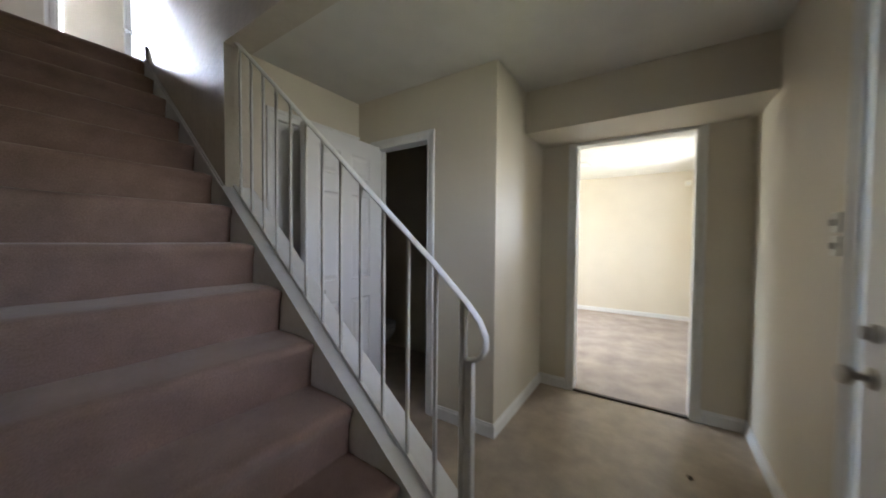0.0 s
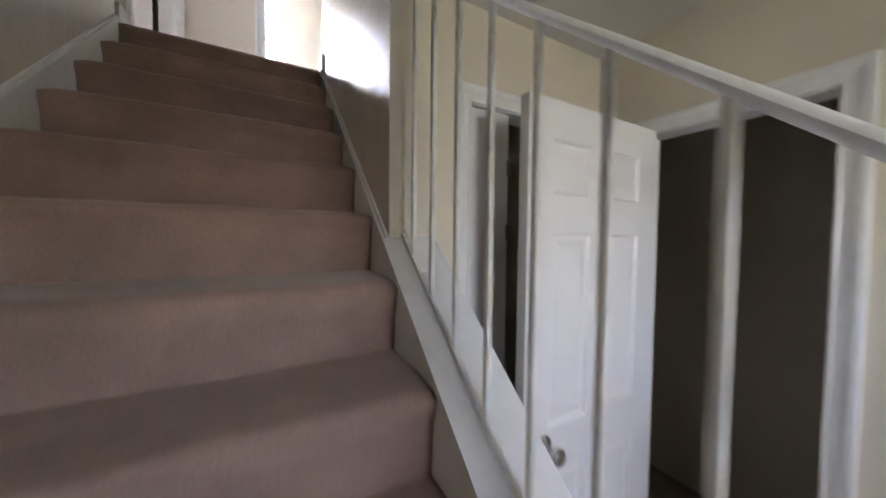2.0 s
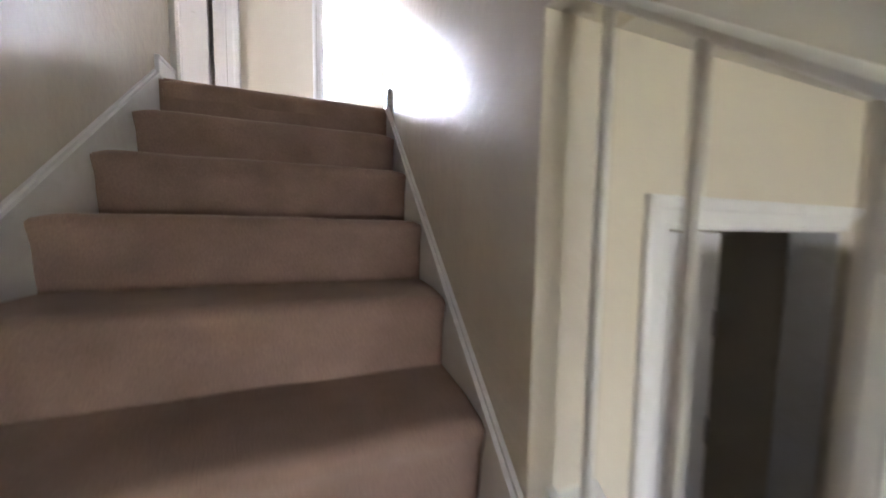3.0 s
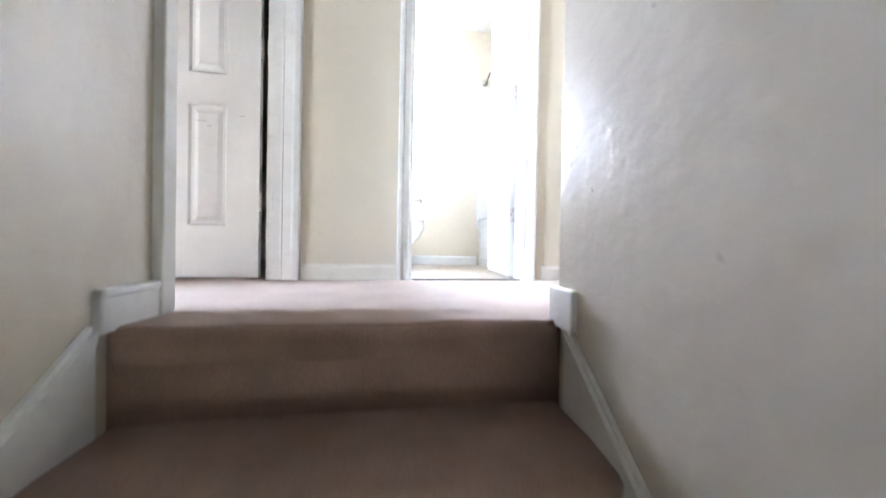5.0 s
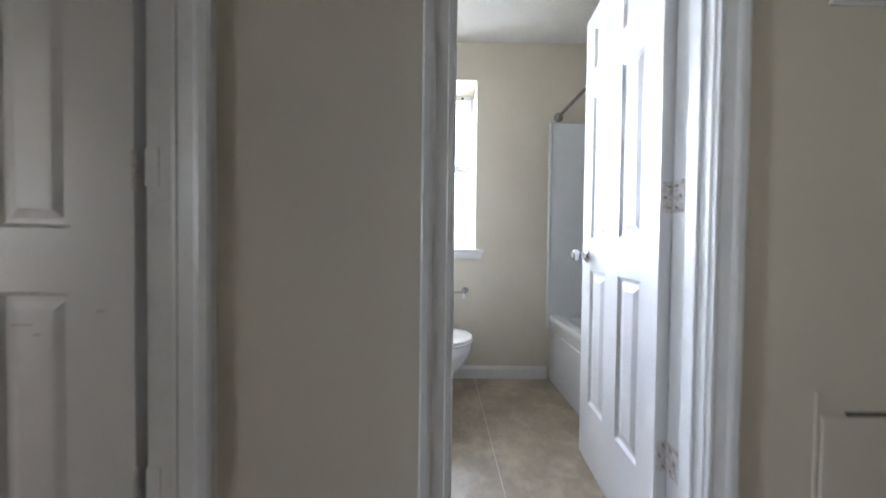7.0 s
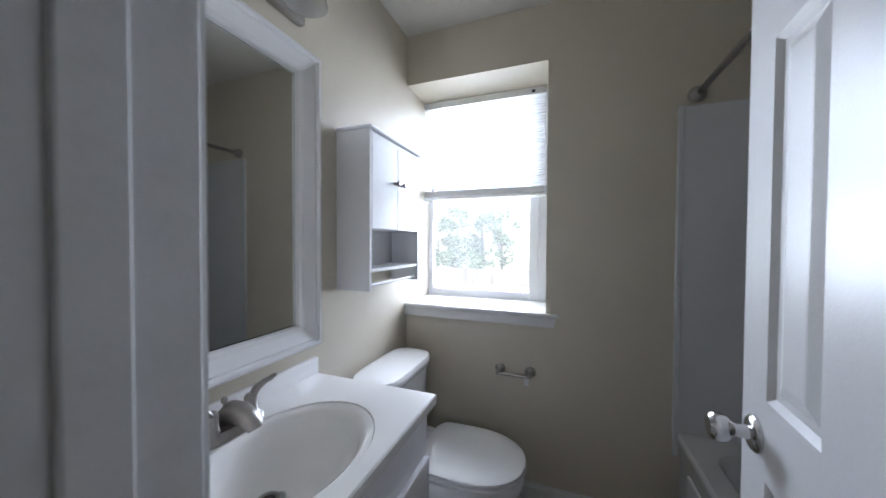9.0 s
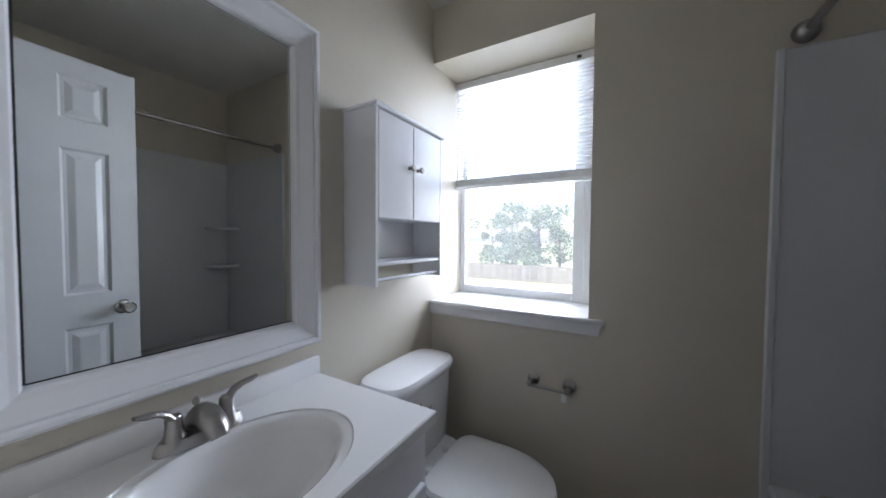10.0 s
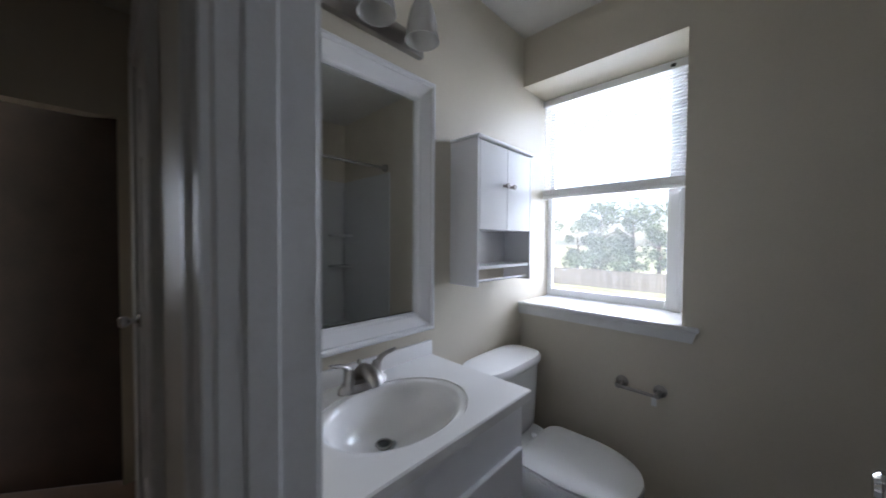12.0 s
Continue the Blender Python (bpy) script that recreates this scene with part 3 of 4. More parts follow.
def six_panel(name, label, at, w, h, rz, stile, mull, t=0.035, rows=((0.27, 0.86), (1.0, 1.62), (1.74, 1.92)), group=""):
    """A moulded six-panel door. Its hinge edge stands at the origin, the slab runs along +x, its faces at y=0 and y=t."""
    ob = thing(name, label, "door", at, group, rz=rz)
    pw = (w - 2 * stile - mull) / 2
    cols = ((stile, stile + pw), (stile + pw + mull, w - stile))
    zs = [0.0] + [v for r in rows for v in r] + [h]
    xs = [0.0, stile, stile + pw, stile + pw + mull, w - stile, w]
    bm = bmesh.new()
    grid = {(i, k, f): bm.verts.new((xs[i], f * t, zs[k])) for i in range(6) for k in range(len(zs)) for f in (0, 1)}
    for i in range(5):
        for k in range(len(zs) - 1):
            if i in (1, 3) and k % 2:
                continue
            for f in (0, 1):
                bm.faces.new((grid[i, k, f], grid[i + 1, k, f], grid[i + 1, k + 1, f], grid[i, k + 1, f]))
    for k in range(len(zs) - 1):
        for i in (0, 5):
            bm.faces.new((grid[i, k, 0], grid[i, k + 1, 0], grid[i, k + 1, 1], grid[i, k, 1]))
    for i in range(5):
        for k in (0, len(zs) - 1):
            bm.faces.new((grid[i, k, 0], grid[i + 1, k, 0], grid[i + 1, k, 1], grid[i, k, 1]))
    bmesh.ops.recalc_face_normals(bm, faces=bm.faces[:])
    part("slab", bm, DOORP, ob)
    for x0, x1 in cols:
        for z0, z1 in rows:
            bm = bmesh.new()
            for face, s in ((0.0, 1), (t, -1)):
                rings = []
                for inset, depth in ((0, 0.0), (0.010, 0.009), (0.022, 0.009), (0.042, 0.0025), (0.046, 0.002)):
                    y = face + s * depth
                    rings.append([bm.verts.new(p) for p in ((x0 + inset, y, z0 + inset), (x1 - inset, y, z0 + inset), (x1 - inset, y, z1 - inset), (x0 + inset, y, z1 - inset))])
                for a, b in zip(rings, rings[1:]):
                    for k in range(4):
                        bm.faces.new((a[k], a[(k + 1) % 4], b[(k + 1) % 4], b[k]))
                bm.faces.new(rings[-1])
            bmesh.ops.recalc_face_normals(bm, faces=bm.faces[:])
            part("panel", bm, DOORP, ob)
    return ob


# bathroom door, standing open into the bathroom
bath_door = six_panel("door_bath", "white moulded six-panel door standing open into the bathroom", (0.622, 0.131, H + 0.012), 0.600, 2.0, 85.0, 0.096, 0.110)
knob(bath_door, 0.540, 0.925, 0.035, 1)
knob(bath_door, 0.540, 0.925, 0.0, -1)
bpart("latch_plate", NICKEL, bath_door, 0.5995, 0.6015, 0.006, 0.029, 0.90, 0.955, 0.0005)
SPOTTED = material("paint_spotted_metal", (0.62, 0.60, 0.57), 0.4, metal=0.1, mottle=0.12, scale=60, bump=0.2, wear=((0.20, 0.13, 0.09), 75, 0.85))
for z in (0.37, 1.11, 1.82):
    bm = bmesh.new()
    for i in range(5):
        lathe(bm, [(0.0065, -0.044 + i * 0.0178), (0.0065, -0.044 + i * 0.0178 + 0.0165)], 10, Matrix.Translation((-0.007, -0.002, z)))
    lathe(bm, [(0.004, 0.045), (0.006, 0.047), (0.004, 0.052), (0, 0.053)], 10, Matrix.Translation((-0.007, -0.002, z)))
    box(bm, -0.0018, -0.0002, 0.0, 0.030, z - 0.044, z + 0.044, 0.0)
    pin = part("hinge", bm, SPOTTED, bath_door, "paint-spotted butt hinge", smooth=True)
    for dz, dy in ((-0.03, 0.010), (0.0, 0.021), (0.03, 0.010)):
        bm = bmesh.new()
        lathe(bm, [(0, 0), (0.004, 0), (0.0035, 0.0012), (0, 0.0015)], 10, Matrix.Translation((-0.0018, dy, z + dz)) @ pose(0, 0, 0, 0, -90, 0))
        part("screw", bm, TARN, pin)
    leaf = bpart("hinge_leaf", SPOTTED, dfb, 0.6165, 0.6182, 0.082, 0.122, H + 0.012 + z - 0.045, H + 0.012 + z + 0.045, 0.0, "paint-spotted hinge leaf")
    for dz, dy in ((-0.03, 0.108), (0.0, 0.094), (0.03, 0.108)):
        bm = bmesh.new()
        lathe(bm, [(0, 0), (0.004, 0), (0.0035, 0.0012), (0, 0.0015)], 10, Matrix.Translation((0.6165, dy, H + 0.012 + z + dz)) @ pose(0, 0, 0, 0, -90, 0))
        part("screw", bm, TARN, leaf)
# linen closet door, shut but not quite flush
linen = six_panel("door_linen", "white moulded six-panel closet door standing almost shut", (-0.771, 0.042, H + 0.010), 0.779, 2.0, 180.6, 0.150, 0.135, rows=((0.255, 0.845), (1.0, 1.62), (1.74, 1.90)))
knob(linen, 0.695, 0.925, 0.035, 1)
for x, z, ln in ((0.24, 0.765, 0.05), (0.07, 0.80, 0.02), (0.22, 0.742, 0.02)):
    bpart("scuff_mark", SEALM, linen, x, x + ln, 0.0352, 0.0356, z, z + 0.003, 0.0, "faint grey scuff")
for z in (0.375, 1.135, 1.82):
    hinge(linen, -0.012, 0.046, z, SPOTTED, 0.002)
    bpart("hinge_leaf", TRIM, bpj, -0.734, -0.7005, -0.0055, -0.0035, H + z - 0.024, H + z + 0.064, 0.0005)
# powder room door, open at right angles into the foyer
powder = six_panel("door_powder", "white moulded six-panel door standing open into the foyer", (PX - 0.02, -2.57, 0.012), 0.67, 1.985, 181.0, 0.105, 0.095, rows=((0.25, 0.83), (0.97, 1.58), (1.70, 1.87)))
knob(powder, 0.585, 0.92, 0.035, 1)
knob(powder, 0.585, 0.92, 0.0, -1)
# closet under the stairs
closet = thing("door_closet", "narrow white closet door leaf slightly ajar", "door", (0.63, BY + 0.02, 0.0))
bpart("leaf", DOORP, closet, 0.642, 0.825, BY + 0.012, BY + 0.04, 0.012, 2.052, 0.003)
for z in (0.5, 1.05, 1.6, 1.85):
    bpart("hinge", TARN, closet, 0.817, 0.833, BY + 0.010, BY + 0.02, z - 0.03, z + 0.03, 0.002)
# entrance door; its glazed upper half is added to let daylight into the foyer
entry = thing("door_entry", "white painted entrance door with a glazed top added for daylight", "door", (0.46, FY - 0.04, 0))
for nm, b in (("stile", (0.08, 0.24, 0.02, 2.03)), ("stile", (0.84, 1.0, 0.02, 2.03)), ("lower_panel", (0.24, 0.84, 0.02, 1.55)), ("top_rail", (0.24, 0.84, 1.92, 2.03))):
    bpart(nm, DOORP, entry, b[0], b[1], FY - 0.04, FY - 0.004, b[2], b[3], 0.001)
bpart("pane", GLASS, entry, 0.24, 0.84, FY - 0.022, FY - 0.018, 1.55, 1.92, 0.0).visible_shadow = False
knob(entry, 0.94, 0.875, FY - 0.004, 1, NICKEL, 0.03)
bm = bmesh.new()
lathe(bm, [(0.0, 0), (0.028, 0), (0.028, 0.008), (0.02, 0.014), (0.0, 0.014)], 20, Matrix.Translation((0.93, FY - 0.004, 1.01)) @ pose(0, 0, 0, -90, 0, 0))
box(bm, 0.923, 0.937, FY + 0.008, FY + 0.026, 0.99, 1.03, 0.002)
part("deadbolt", bm, NICKEL, entry, smooth=True)
# switch plates by the entrance
for z in (1.345, 1.262):
    sw = thing("light_switch", "ivory plastic light switch on the wall", "light switch", (1.186, FY, z), "switches by the entrance")
    bpart("plate", PLATE, sw, 1.153, 1.219, FY, FY + 0.006, z - 0.036, z + 0.036, 0.002)
    bpart("toggle", PLATE, sw, 1.181, 1.191, FY + 0.005, FY + 0.02, z - 0.012, z + 0.012, 0.002)

# thresholds
bm = bmesh.new()
box(bm, DX - 0.012, DX + 0.022, -4.67, -3.88, 0.0, 0.016, 0.004)
single("threshold_living", bm, DARKM, "dark metal carpet bar in the doorway", "threshold", kind="structure")
bm = bmesh.new()
box(bm, 0.004, 0.618, 0.0, 0.045, H - 0.006, H + 0.006, 0.003)
single("threshold_bath", bm, DARKM, "dark wooden strip at the bathroom doorway", "threshold", kind="structure")

# ---------------------------------------------------------------- living room window
lw = thing("window_living", "arched white sash window in the living room", "window", (4.495, FY - 0.08, 0.92), kind="structure")
for b in ((4.080, 4.140, 0.92, 2.22), (4.850, 4.910, 0.92, 2.22), (4.140, 4.850, 0.92, 0.98), (4.140, 4.850, 1.55, 1.60)):
    bpart("frame", VINW, lw, b[0], b[1], FY - 0.09, FY - 0.03, b[2], b[3], 0.003)
bm = bmesh.new()
prism(bm, [(4.080, 2.22)] + [(4.495 - 0.40 * math.cos(a), 1.92 + 0.25 * math.sin(a)) for a in np.linspace(0, math.pi, 13)] + [(4.910, 2.22)], "y", FY - 0.10, FY - 0.005)
part("arch_head", bm, VINW, lw)
bpart("sill", TRIM, lw, 4.030, 4.960, FY - 0.06, FY + 0.06, 0.895, 0.92, 0.004)
bpart("pane", GLASS, lw, 4.140, 4.850, FY - 0.062, FY - 0.058, 0.98, 2.2, 0.0).visible_shadow = False
vent = thing("ceiling_vent", "small white ceiling register in the living room", "vent", (4.55, -3.55, CF))
bpart("frame", TRIM, vent, 4.40, 4.70, -3.62, -3.48, CF - 0.012, CF, 0.003)
for i in range(4):
    bpart("slat", TRIM, vent, 4.42, 4.68, -3.605 + i * 0.03, -3.59 + i * 0.03, CF - 0.018, CF - 0.011, 0.002)
det = thing("wall_sensor", "small white box high on the living room wall", "sensor", (5.85, -4.86, 2.2))
bpart("case", PLATE, det, 5.81, 5.85, -4.90, -4.82, 2.16, 2.24, 0.006)
bpart("lens", TRIM, det, 5.804, 5.812, -4.885, -4.835, 2.18, 2.21, 0.003)

# ---------------------------------------------------------------- hallway fittings
acc = thing("access_panel", "painted plywood access panel low on the hallway wall", "access panel", (1.18, 0, H + 0.04))
bpart("panel", WALL, acc, 0.905, 1.455, -0.006, 0.0, H + 0.045, H + 0.572, 0.002, "cream painted panel")
bpart("frame_strip", WALL, acc, 0.890, 0.898, -0.004, 0.0, H + 0.045, H + 0.63, 0.002)
bpart("gap_strip", DARKM, acc, 0.965, 1.45, -0.008, -0.004, H + 0.573, H + 0.581, 0.0, "dark crack along the top edge")
bpart("latch_plate", TARN, acc, 0.905, 0.988, -0.012, -0.004, H + 0.262, H + 0.345, 0.003, "tarnished square metal plate")
bm = bmesh.new()
lathe(bm, [(0, 0), (0.016, 0), (0.016, 0.004), (0.007, 0.008), (0.007, 0.02), (0.013, 0.024), (0.013, 0.032), (0, 0.034)], 14, Matrix.Translation((1.425, -0.006, H + 0.310)) @ pose(0, 0, 0, 90, 0, 0))
part("knob", bm, TARN, acc, "small tarnished knob", smooth=True)
for x in (0.97, 1.36):
    bm = bmesh.new()
    lathe(bm, [(0, 0), (0.006, 0), (0.005, 0.003), (0, 0.004)], 10, Matrix.Translation((x, -0.006, H + 0.07)) @ pose(0, 0, 0, 90, 0, 0))
    part("screw", bm, TARN, acc)
thermo = thing("thermostat", "small ivory thermostat box on the hallway wall", "thermostat", (0.97, 0, H + 1.57))
bpart("case", PLATE, thermo, 0.90, 1.045, -0.028, 0.0, H + 1.575, H + 1.68, 0.006)
bpart("backplate", TRIM, thermo, 0.893, 1.052, -0.006, 0.0, H + 1.567, H + 1.688, 0.002)

# ---------------------------------------------------------------- bathroom window
win = thing("window_bath", "white vinyl double-hung window in a deep recess", "window", (-0.17, 1.95, 3.64), kind="structure")
X0, X1, Y0, Y1 = -0.60, 0.20, 1.90, 1.97
Z0, ZM, Z1 = 3.612, 4.285, 4.90
bpart("side_frame", VINW, win, X0, X0 + 0.035, Y0 - 0.02, Y1, Z0, Z1, 0.003)
bpart("side_frame", VINW, win, X1 - 0.035, X1 + 0.03, Y0 - 0.02, Y1, Z0, Z1, 0.003)
bpart("bottom_frame", VINW, win, X0, X1 + 0.03, Y0 - 0.02, Y1, Z0 - 0.01, Z0 + 0.03, 0.003)
bpart("head_frame", VINW, win, X0, X1 + 0.03, Y0 - 0.02, Y1, Z1 - 0.03, Z1, 0.003)
for nm, za, zb, ya in (("lower_sash", Z0 + 0.03, ZM + 0.02, Y0 - 0.005), ("upper_sash", ZM - 0.02, Z1 - 0.03, Y0 + 0.03)):
    sash = part(nm, (lambda b: (box(b, X0 + 0.036, X0 + 0.095, ya, ya + 0.03, za, zb, 0.003), box(b, X1 - 0.088, X1 - 0.036, ya, ya + 0.03, za, zb, 0.003),
                                box(b, X0 + 0.095, X1 - 0.088, ya, ya + 0.03, za, za + 0.045, 0.003), box(b, X0 + 0.095, X1 - 0.088, ya, ya + 0.03, zb - 0.04, zb, 0.003), b)[-1])(bmesh.new()), VINW, win)
    bpart("glazing_bead", SEALM, sash, X0 + 0.094, X1 - 0.087, ya + 0.004, ya + 0.007, zb - 0.043, zb - 0.039, 0.0)
    bpart("pane", GLASS, sash, X0 + 0.095, X1 - 0.088, ya + 0.013, ya + 0.017, za + 0.045, zb - 0.04, 0.0).visible_shadow = False
sill = thing("window_sill", "white painted wooden window sill with apron", "window sill", (-0.15, 1.56, 3.6), kind="structure")
bpart("stool", TRIM, sill, MX + 0.001, 0.222, 1.555, 1.89, 3.612, 3.640, 0.004)
bm = bmesh.new()
prism(bm, [(-0.534, 3.640), (0.278, 3.640), (0.262, 3.577), (-0.534, 3.577)], "y", 1.545, 1.569)
part("apron", bm, TRIM, sill)
bpart("nosing", TRIM, sill, MX + 0.001, 0.284, 1.536, 1.556, 3.622, 3.643, 0.006, seg=2)

blind = thing("window_blind", "white mini blind half raised with open slats", "blind", (-0.17, 1.83, 4.82))
BX0, BX1 = -0.575, 0.203
bpart("headrail", SLATM, blind, BX0, BX1, 1.815, 1.85, 4.824, 4.864, 0.003)
for i in range(30):
    z = 4.811 - i * 0.0166
    bm = bmesh.new()
    vs = []
    for x in (BX0 + 0.004, BX1 - 0.004):
        for y, dz in ((1.820, -0.001), (1.8325, 0.002), (1.845, 0.0005)):
            vs.append(bm.verts.new((x, y, z + dz)))
            vs.append(bm.verts.new((x, y, z + dz + 0.0009)))
    for k in (0, 2):
        bm.faces.new((vs[k], vs[k + 2], vs[k + 8], vs[k + 6]))
        bm.faces.new((vs[k + 1], vs[k + 7], vs[k + 9], vs[k + 3]))
    bm.faces.new((vs[0], vs[6], vs[7], vs[1]))
    bm.faces.new((vs[4], vs[5], vs[11], vs[10]))
    part("slat", bm, SLATM, blind)
for i in range(9):
    bpart("slat", SLATM, blind, BX0 + 0.003, BX1 - 0.003, 1.8195, 1.8455, 4.272 + i * 0.0042, 4.2745 + i * 0.0042, 0.0)
bpart("bottom_rail", SLATM, blind, BX0 + 0.002, BX1 - 0.002, 1.818, 1.847, 4.252, 4.270, 0.003)
for x in (-0.50, 0.10):
    for y in (1.819, 1.846):
        bm = bmesh.new()
        tube(bm, [(x, y, 4.27), (x, y, 4.83)], 0.0009, 5)
        part("ladder_cord", bm, SLATM, blind)
bm = bmesh.new()
tube(bm, [(0.135, 1.812, 4.83), (0.136, 1.811, 4.3), (0.133, 1.78, 3.70), (0.128, 1.60, 3.648), (0.14, 1.575, 3.647)], 0.0011, 5)
part("lift_cord", bm, SLATM, blind)
bm = bmesh.new()
tube(bm, [(-0.515, 1.810, 4.825), (-0.513, 1.806, 4.30)], 0.003, 6)
part("tilt_wand", bm, SLATM, blind)
bpart("cord_lock", BLACK, blind, 0.125, 0.145, 1.812, 1.816, 4.834, 4.849, 0.001)

# ---------------------------------------------------------------- wall cabinet
cab = thing("wall_cabinet", "white two-door bathroom cabinet with open shelf over the toilet", "cabinet", (MX, 1.18, 3.79))
CX, CY0, CY1, CZ0, CZ1 = -0.381, 0.96, 1.40, 3.796, 4.412
bpart("side", CABP, cab, MX + 0.001, CX, CY0, CY0 + 0.015, CZ0, CZ1, 0.002)
bpart("side", CABP, cab, MX + 0.001, CX, CY1 - 0.015, CY1, CZ0, CZ1, 0.002)
bpart("back", CABP, cab, MX + 0.001, MX + 0.007, CY0 + 0.015, CY1 - 0.015, CZ0 + 0.07, CZ1, 0.0)
bpart("top", CABP, cab, MX + 0.001, CX + 0.012, CY0 - 0.008, CY1 + 0.008, CZ1, CZ1 + 0.013, 0.003)
bpart("floor_board", CABP, cab, MX + 0.007, CX - 0.016, CY0 + 0.015, CY1 - 0.015, 4.035, 4.048, 0.001)
bpart("shelf", CABP, cab, MX + 0.007, CX - 0.004, CY0 + 0.015, CY1 - 0.015, 3.866, 3.880, 0.002)
ym = (CY0 + CY1) / 2
for y0, y1, yk in ((CY0 + 0.016, ym - 0.001, ym - 0.028), (ym + 0.001, CY1 - 0.016, ym + 0.028)):
    d = bpart("door", CABP, cab, CX - 0.0145, CX, y0, y1, 4.036, CZ1 - 0.006, 0.002)
    bm = bmesh.new()
    lathe(bm, [(0, 0), (0.008, 0), (0.006, 0.006), (0.005, 0.012), (0.011, 0.017), (0.0125, 0.022), (0.010, 0.026), (0, 0.027)], 14, Matrix.Translation((CX, yk, 4.235)) @ pose(0, 0, 0, 0, 90, 0))
    part("knob", bm, NICKEL, d, "small dark metal knob", smooth=True)
bm = bmesh.new()
tube(bm, [(CX - 0.02, CY0 + 0.012, 3.815), (CX - 0.02, CY1 - 0.012, 3.815)], 0.006, 10)
part("towel_rail", bm, CABP, cab, smooth=True)

# ---------------------------------------------------------------- mirror
mir = thing("mirror", "large wall mirror in a wide white moulded frame", "mirror", (MX, 0.53, 3.63))
MY0, MY1, MZ0, MZ1 = 0.164, 0.820, 3.632, 4.605
prof = [(0.0, 0.0), (0.0, 0.050), (0.008, 0.058), (0.016, 0.058), (0.020, 0.048), (0.026, 0.050), (0.034, 0.046), (0.060, 0.034), (0.070, 0.032), (0.074, 0.026), (0.076, 0.012), (0.076, 0.0)]
corners = [(MY0, MZ0, 1, 1), (MY1, MZ0, -1, 1), (MY1, MZ1, -1, -1), (MY0, MZ1, 1, -1)]
for k in range(4):
    a, b = corners[k], corners[(k + 1) % 4]
    bm = bmesh.new()
    lo = [bm.verts.new((MX + d, a[0] + a[2] * o, a[1] + a[3] * o)) for o, d in prof]
    hi = [bm.verts.new((MX + d, b[0] + b[2] * o, b[1] + b[3] * o)) for o, d in prof]
    for i in range(len(prof) - 1):
        bm.faces.new((lo[i], lo[i + 1], hi[i + 1], hi[i]))
    bm.faces.new(lo[::-1])
    bm.faces.new(hi)
    bmesh.ops.recalc_face_normals(bm, faces=bm.faces[:])
    part("frame_side", bm, CABP, mir, "white moulded frame side")
bpart("glass", MIRROR, mir, MX + 0.004, MX + 0.013, MY0 + 0.0795, MY1 - 0.0795, MZ0 + 0.0795, MZ1 - 0.0795, 0.0, "silvered glass")
# black sheet paints the shade line in the gap between glass and frame
bpart("gap_sheet", BLACK, mir, MX + 0.001, MX + 0.010, MY0 + 0.07, MY1 - 0.07, MZ0 + 0.07, MZ1 - 0.07, 0.0, "black sheet drawing the dark gap line round the glass")

# ---------------------------------------------------------------- vanity light
vl = thing("vanity_light", "brushed nickel bar light with three frosted bell shades", "wall lamp", (MX, 0.53, 4.74))
bpart("bar", NICKEL, vl, MX, MX + 0.03, 0.27, 0.775, 4.695, 4.775, 0.008, seg=2)
for y in (0.312, 0.50, 0.69):
    bm = bmesh.new()
    tube(bm, [(MX + 0.03, y, 4.745), (MX + 0.075, y, 4.76), (MX + 0.105, y, 4.80), (MX + 0.112, y, 4.83)], 0.008, 10)
    lathe(bm, [(0.0, 0.03), (0.02, 0.028), (0.026, 0.0), (0.02, -0.012), (0.0, -0.012)], 16, Matrix.Translation((MX + 0.112, y, 4.845)))
    part("arm", bm, NICKEL, vl, smooth=True)
    bm = bmesh.new()
    lathe(bm, [(0.022, 0.0), (0.03, -0.02), (0.043, -0.05), (0.052, -0.09), (0.055, -0.125), (0.062, -0.15), (0.059, -0.15), (0.052, -0.125), (0.049, -0.09), (0.04, -0.05), (0.027, -0.02), (0.019, 0.0)], 28, Matrix.Translation((MX + 0.112, y, 4.84)))
    sh = part("shade", bm, FROST, vl, "frosted ribbed glass bell shade", smooth=True)
    bm = bmesh.new()
    lathe(bm, [(0.0, -0.105), (0.018, -0.098), (0.027, -0.075), (0.024, -0.05), (0.014, -0.02), (0.013, 0.0), (0.0, 0.0)], 16, Matrix.Translation((MX + 0.112, y, 4.84)))
    part("bulb", bm, SEATM, sh, "unlit white bulb", smooth=True)

# ---------------------------------------------------------------- vanity
van = thing("vanity_cabinet", "white wooden vanity cabinet with a false drawer and doors", "vanity", (-0.3, 0.55, H))
VX = -0.082
VY0, VY1 = 0.140, 0.822
bpart("body", CABP, van, MX + 0.001, VX - 0.018, VY0 + 0.016, VY1 - 0.016, H + 0.09, 3.372, 0.002)
for y in (VY0, VY1 - 0.016):
    bpart("side", CABP, van, MX + 0.001, VX - 0.018, y, y + 0.016, H + 0.0, 3.484, 0.002)
bpart("toe_kick", CABP, van, MX + 0.001, VX - 0.08, VY0, VY1, H - 0.003, H + 0.09, 0.002)
bpart("face_frame", CABP, van, VX - 0.018, VX - 0.002, VY0, VY1, H + 0.09, 3.484, 0.002)
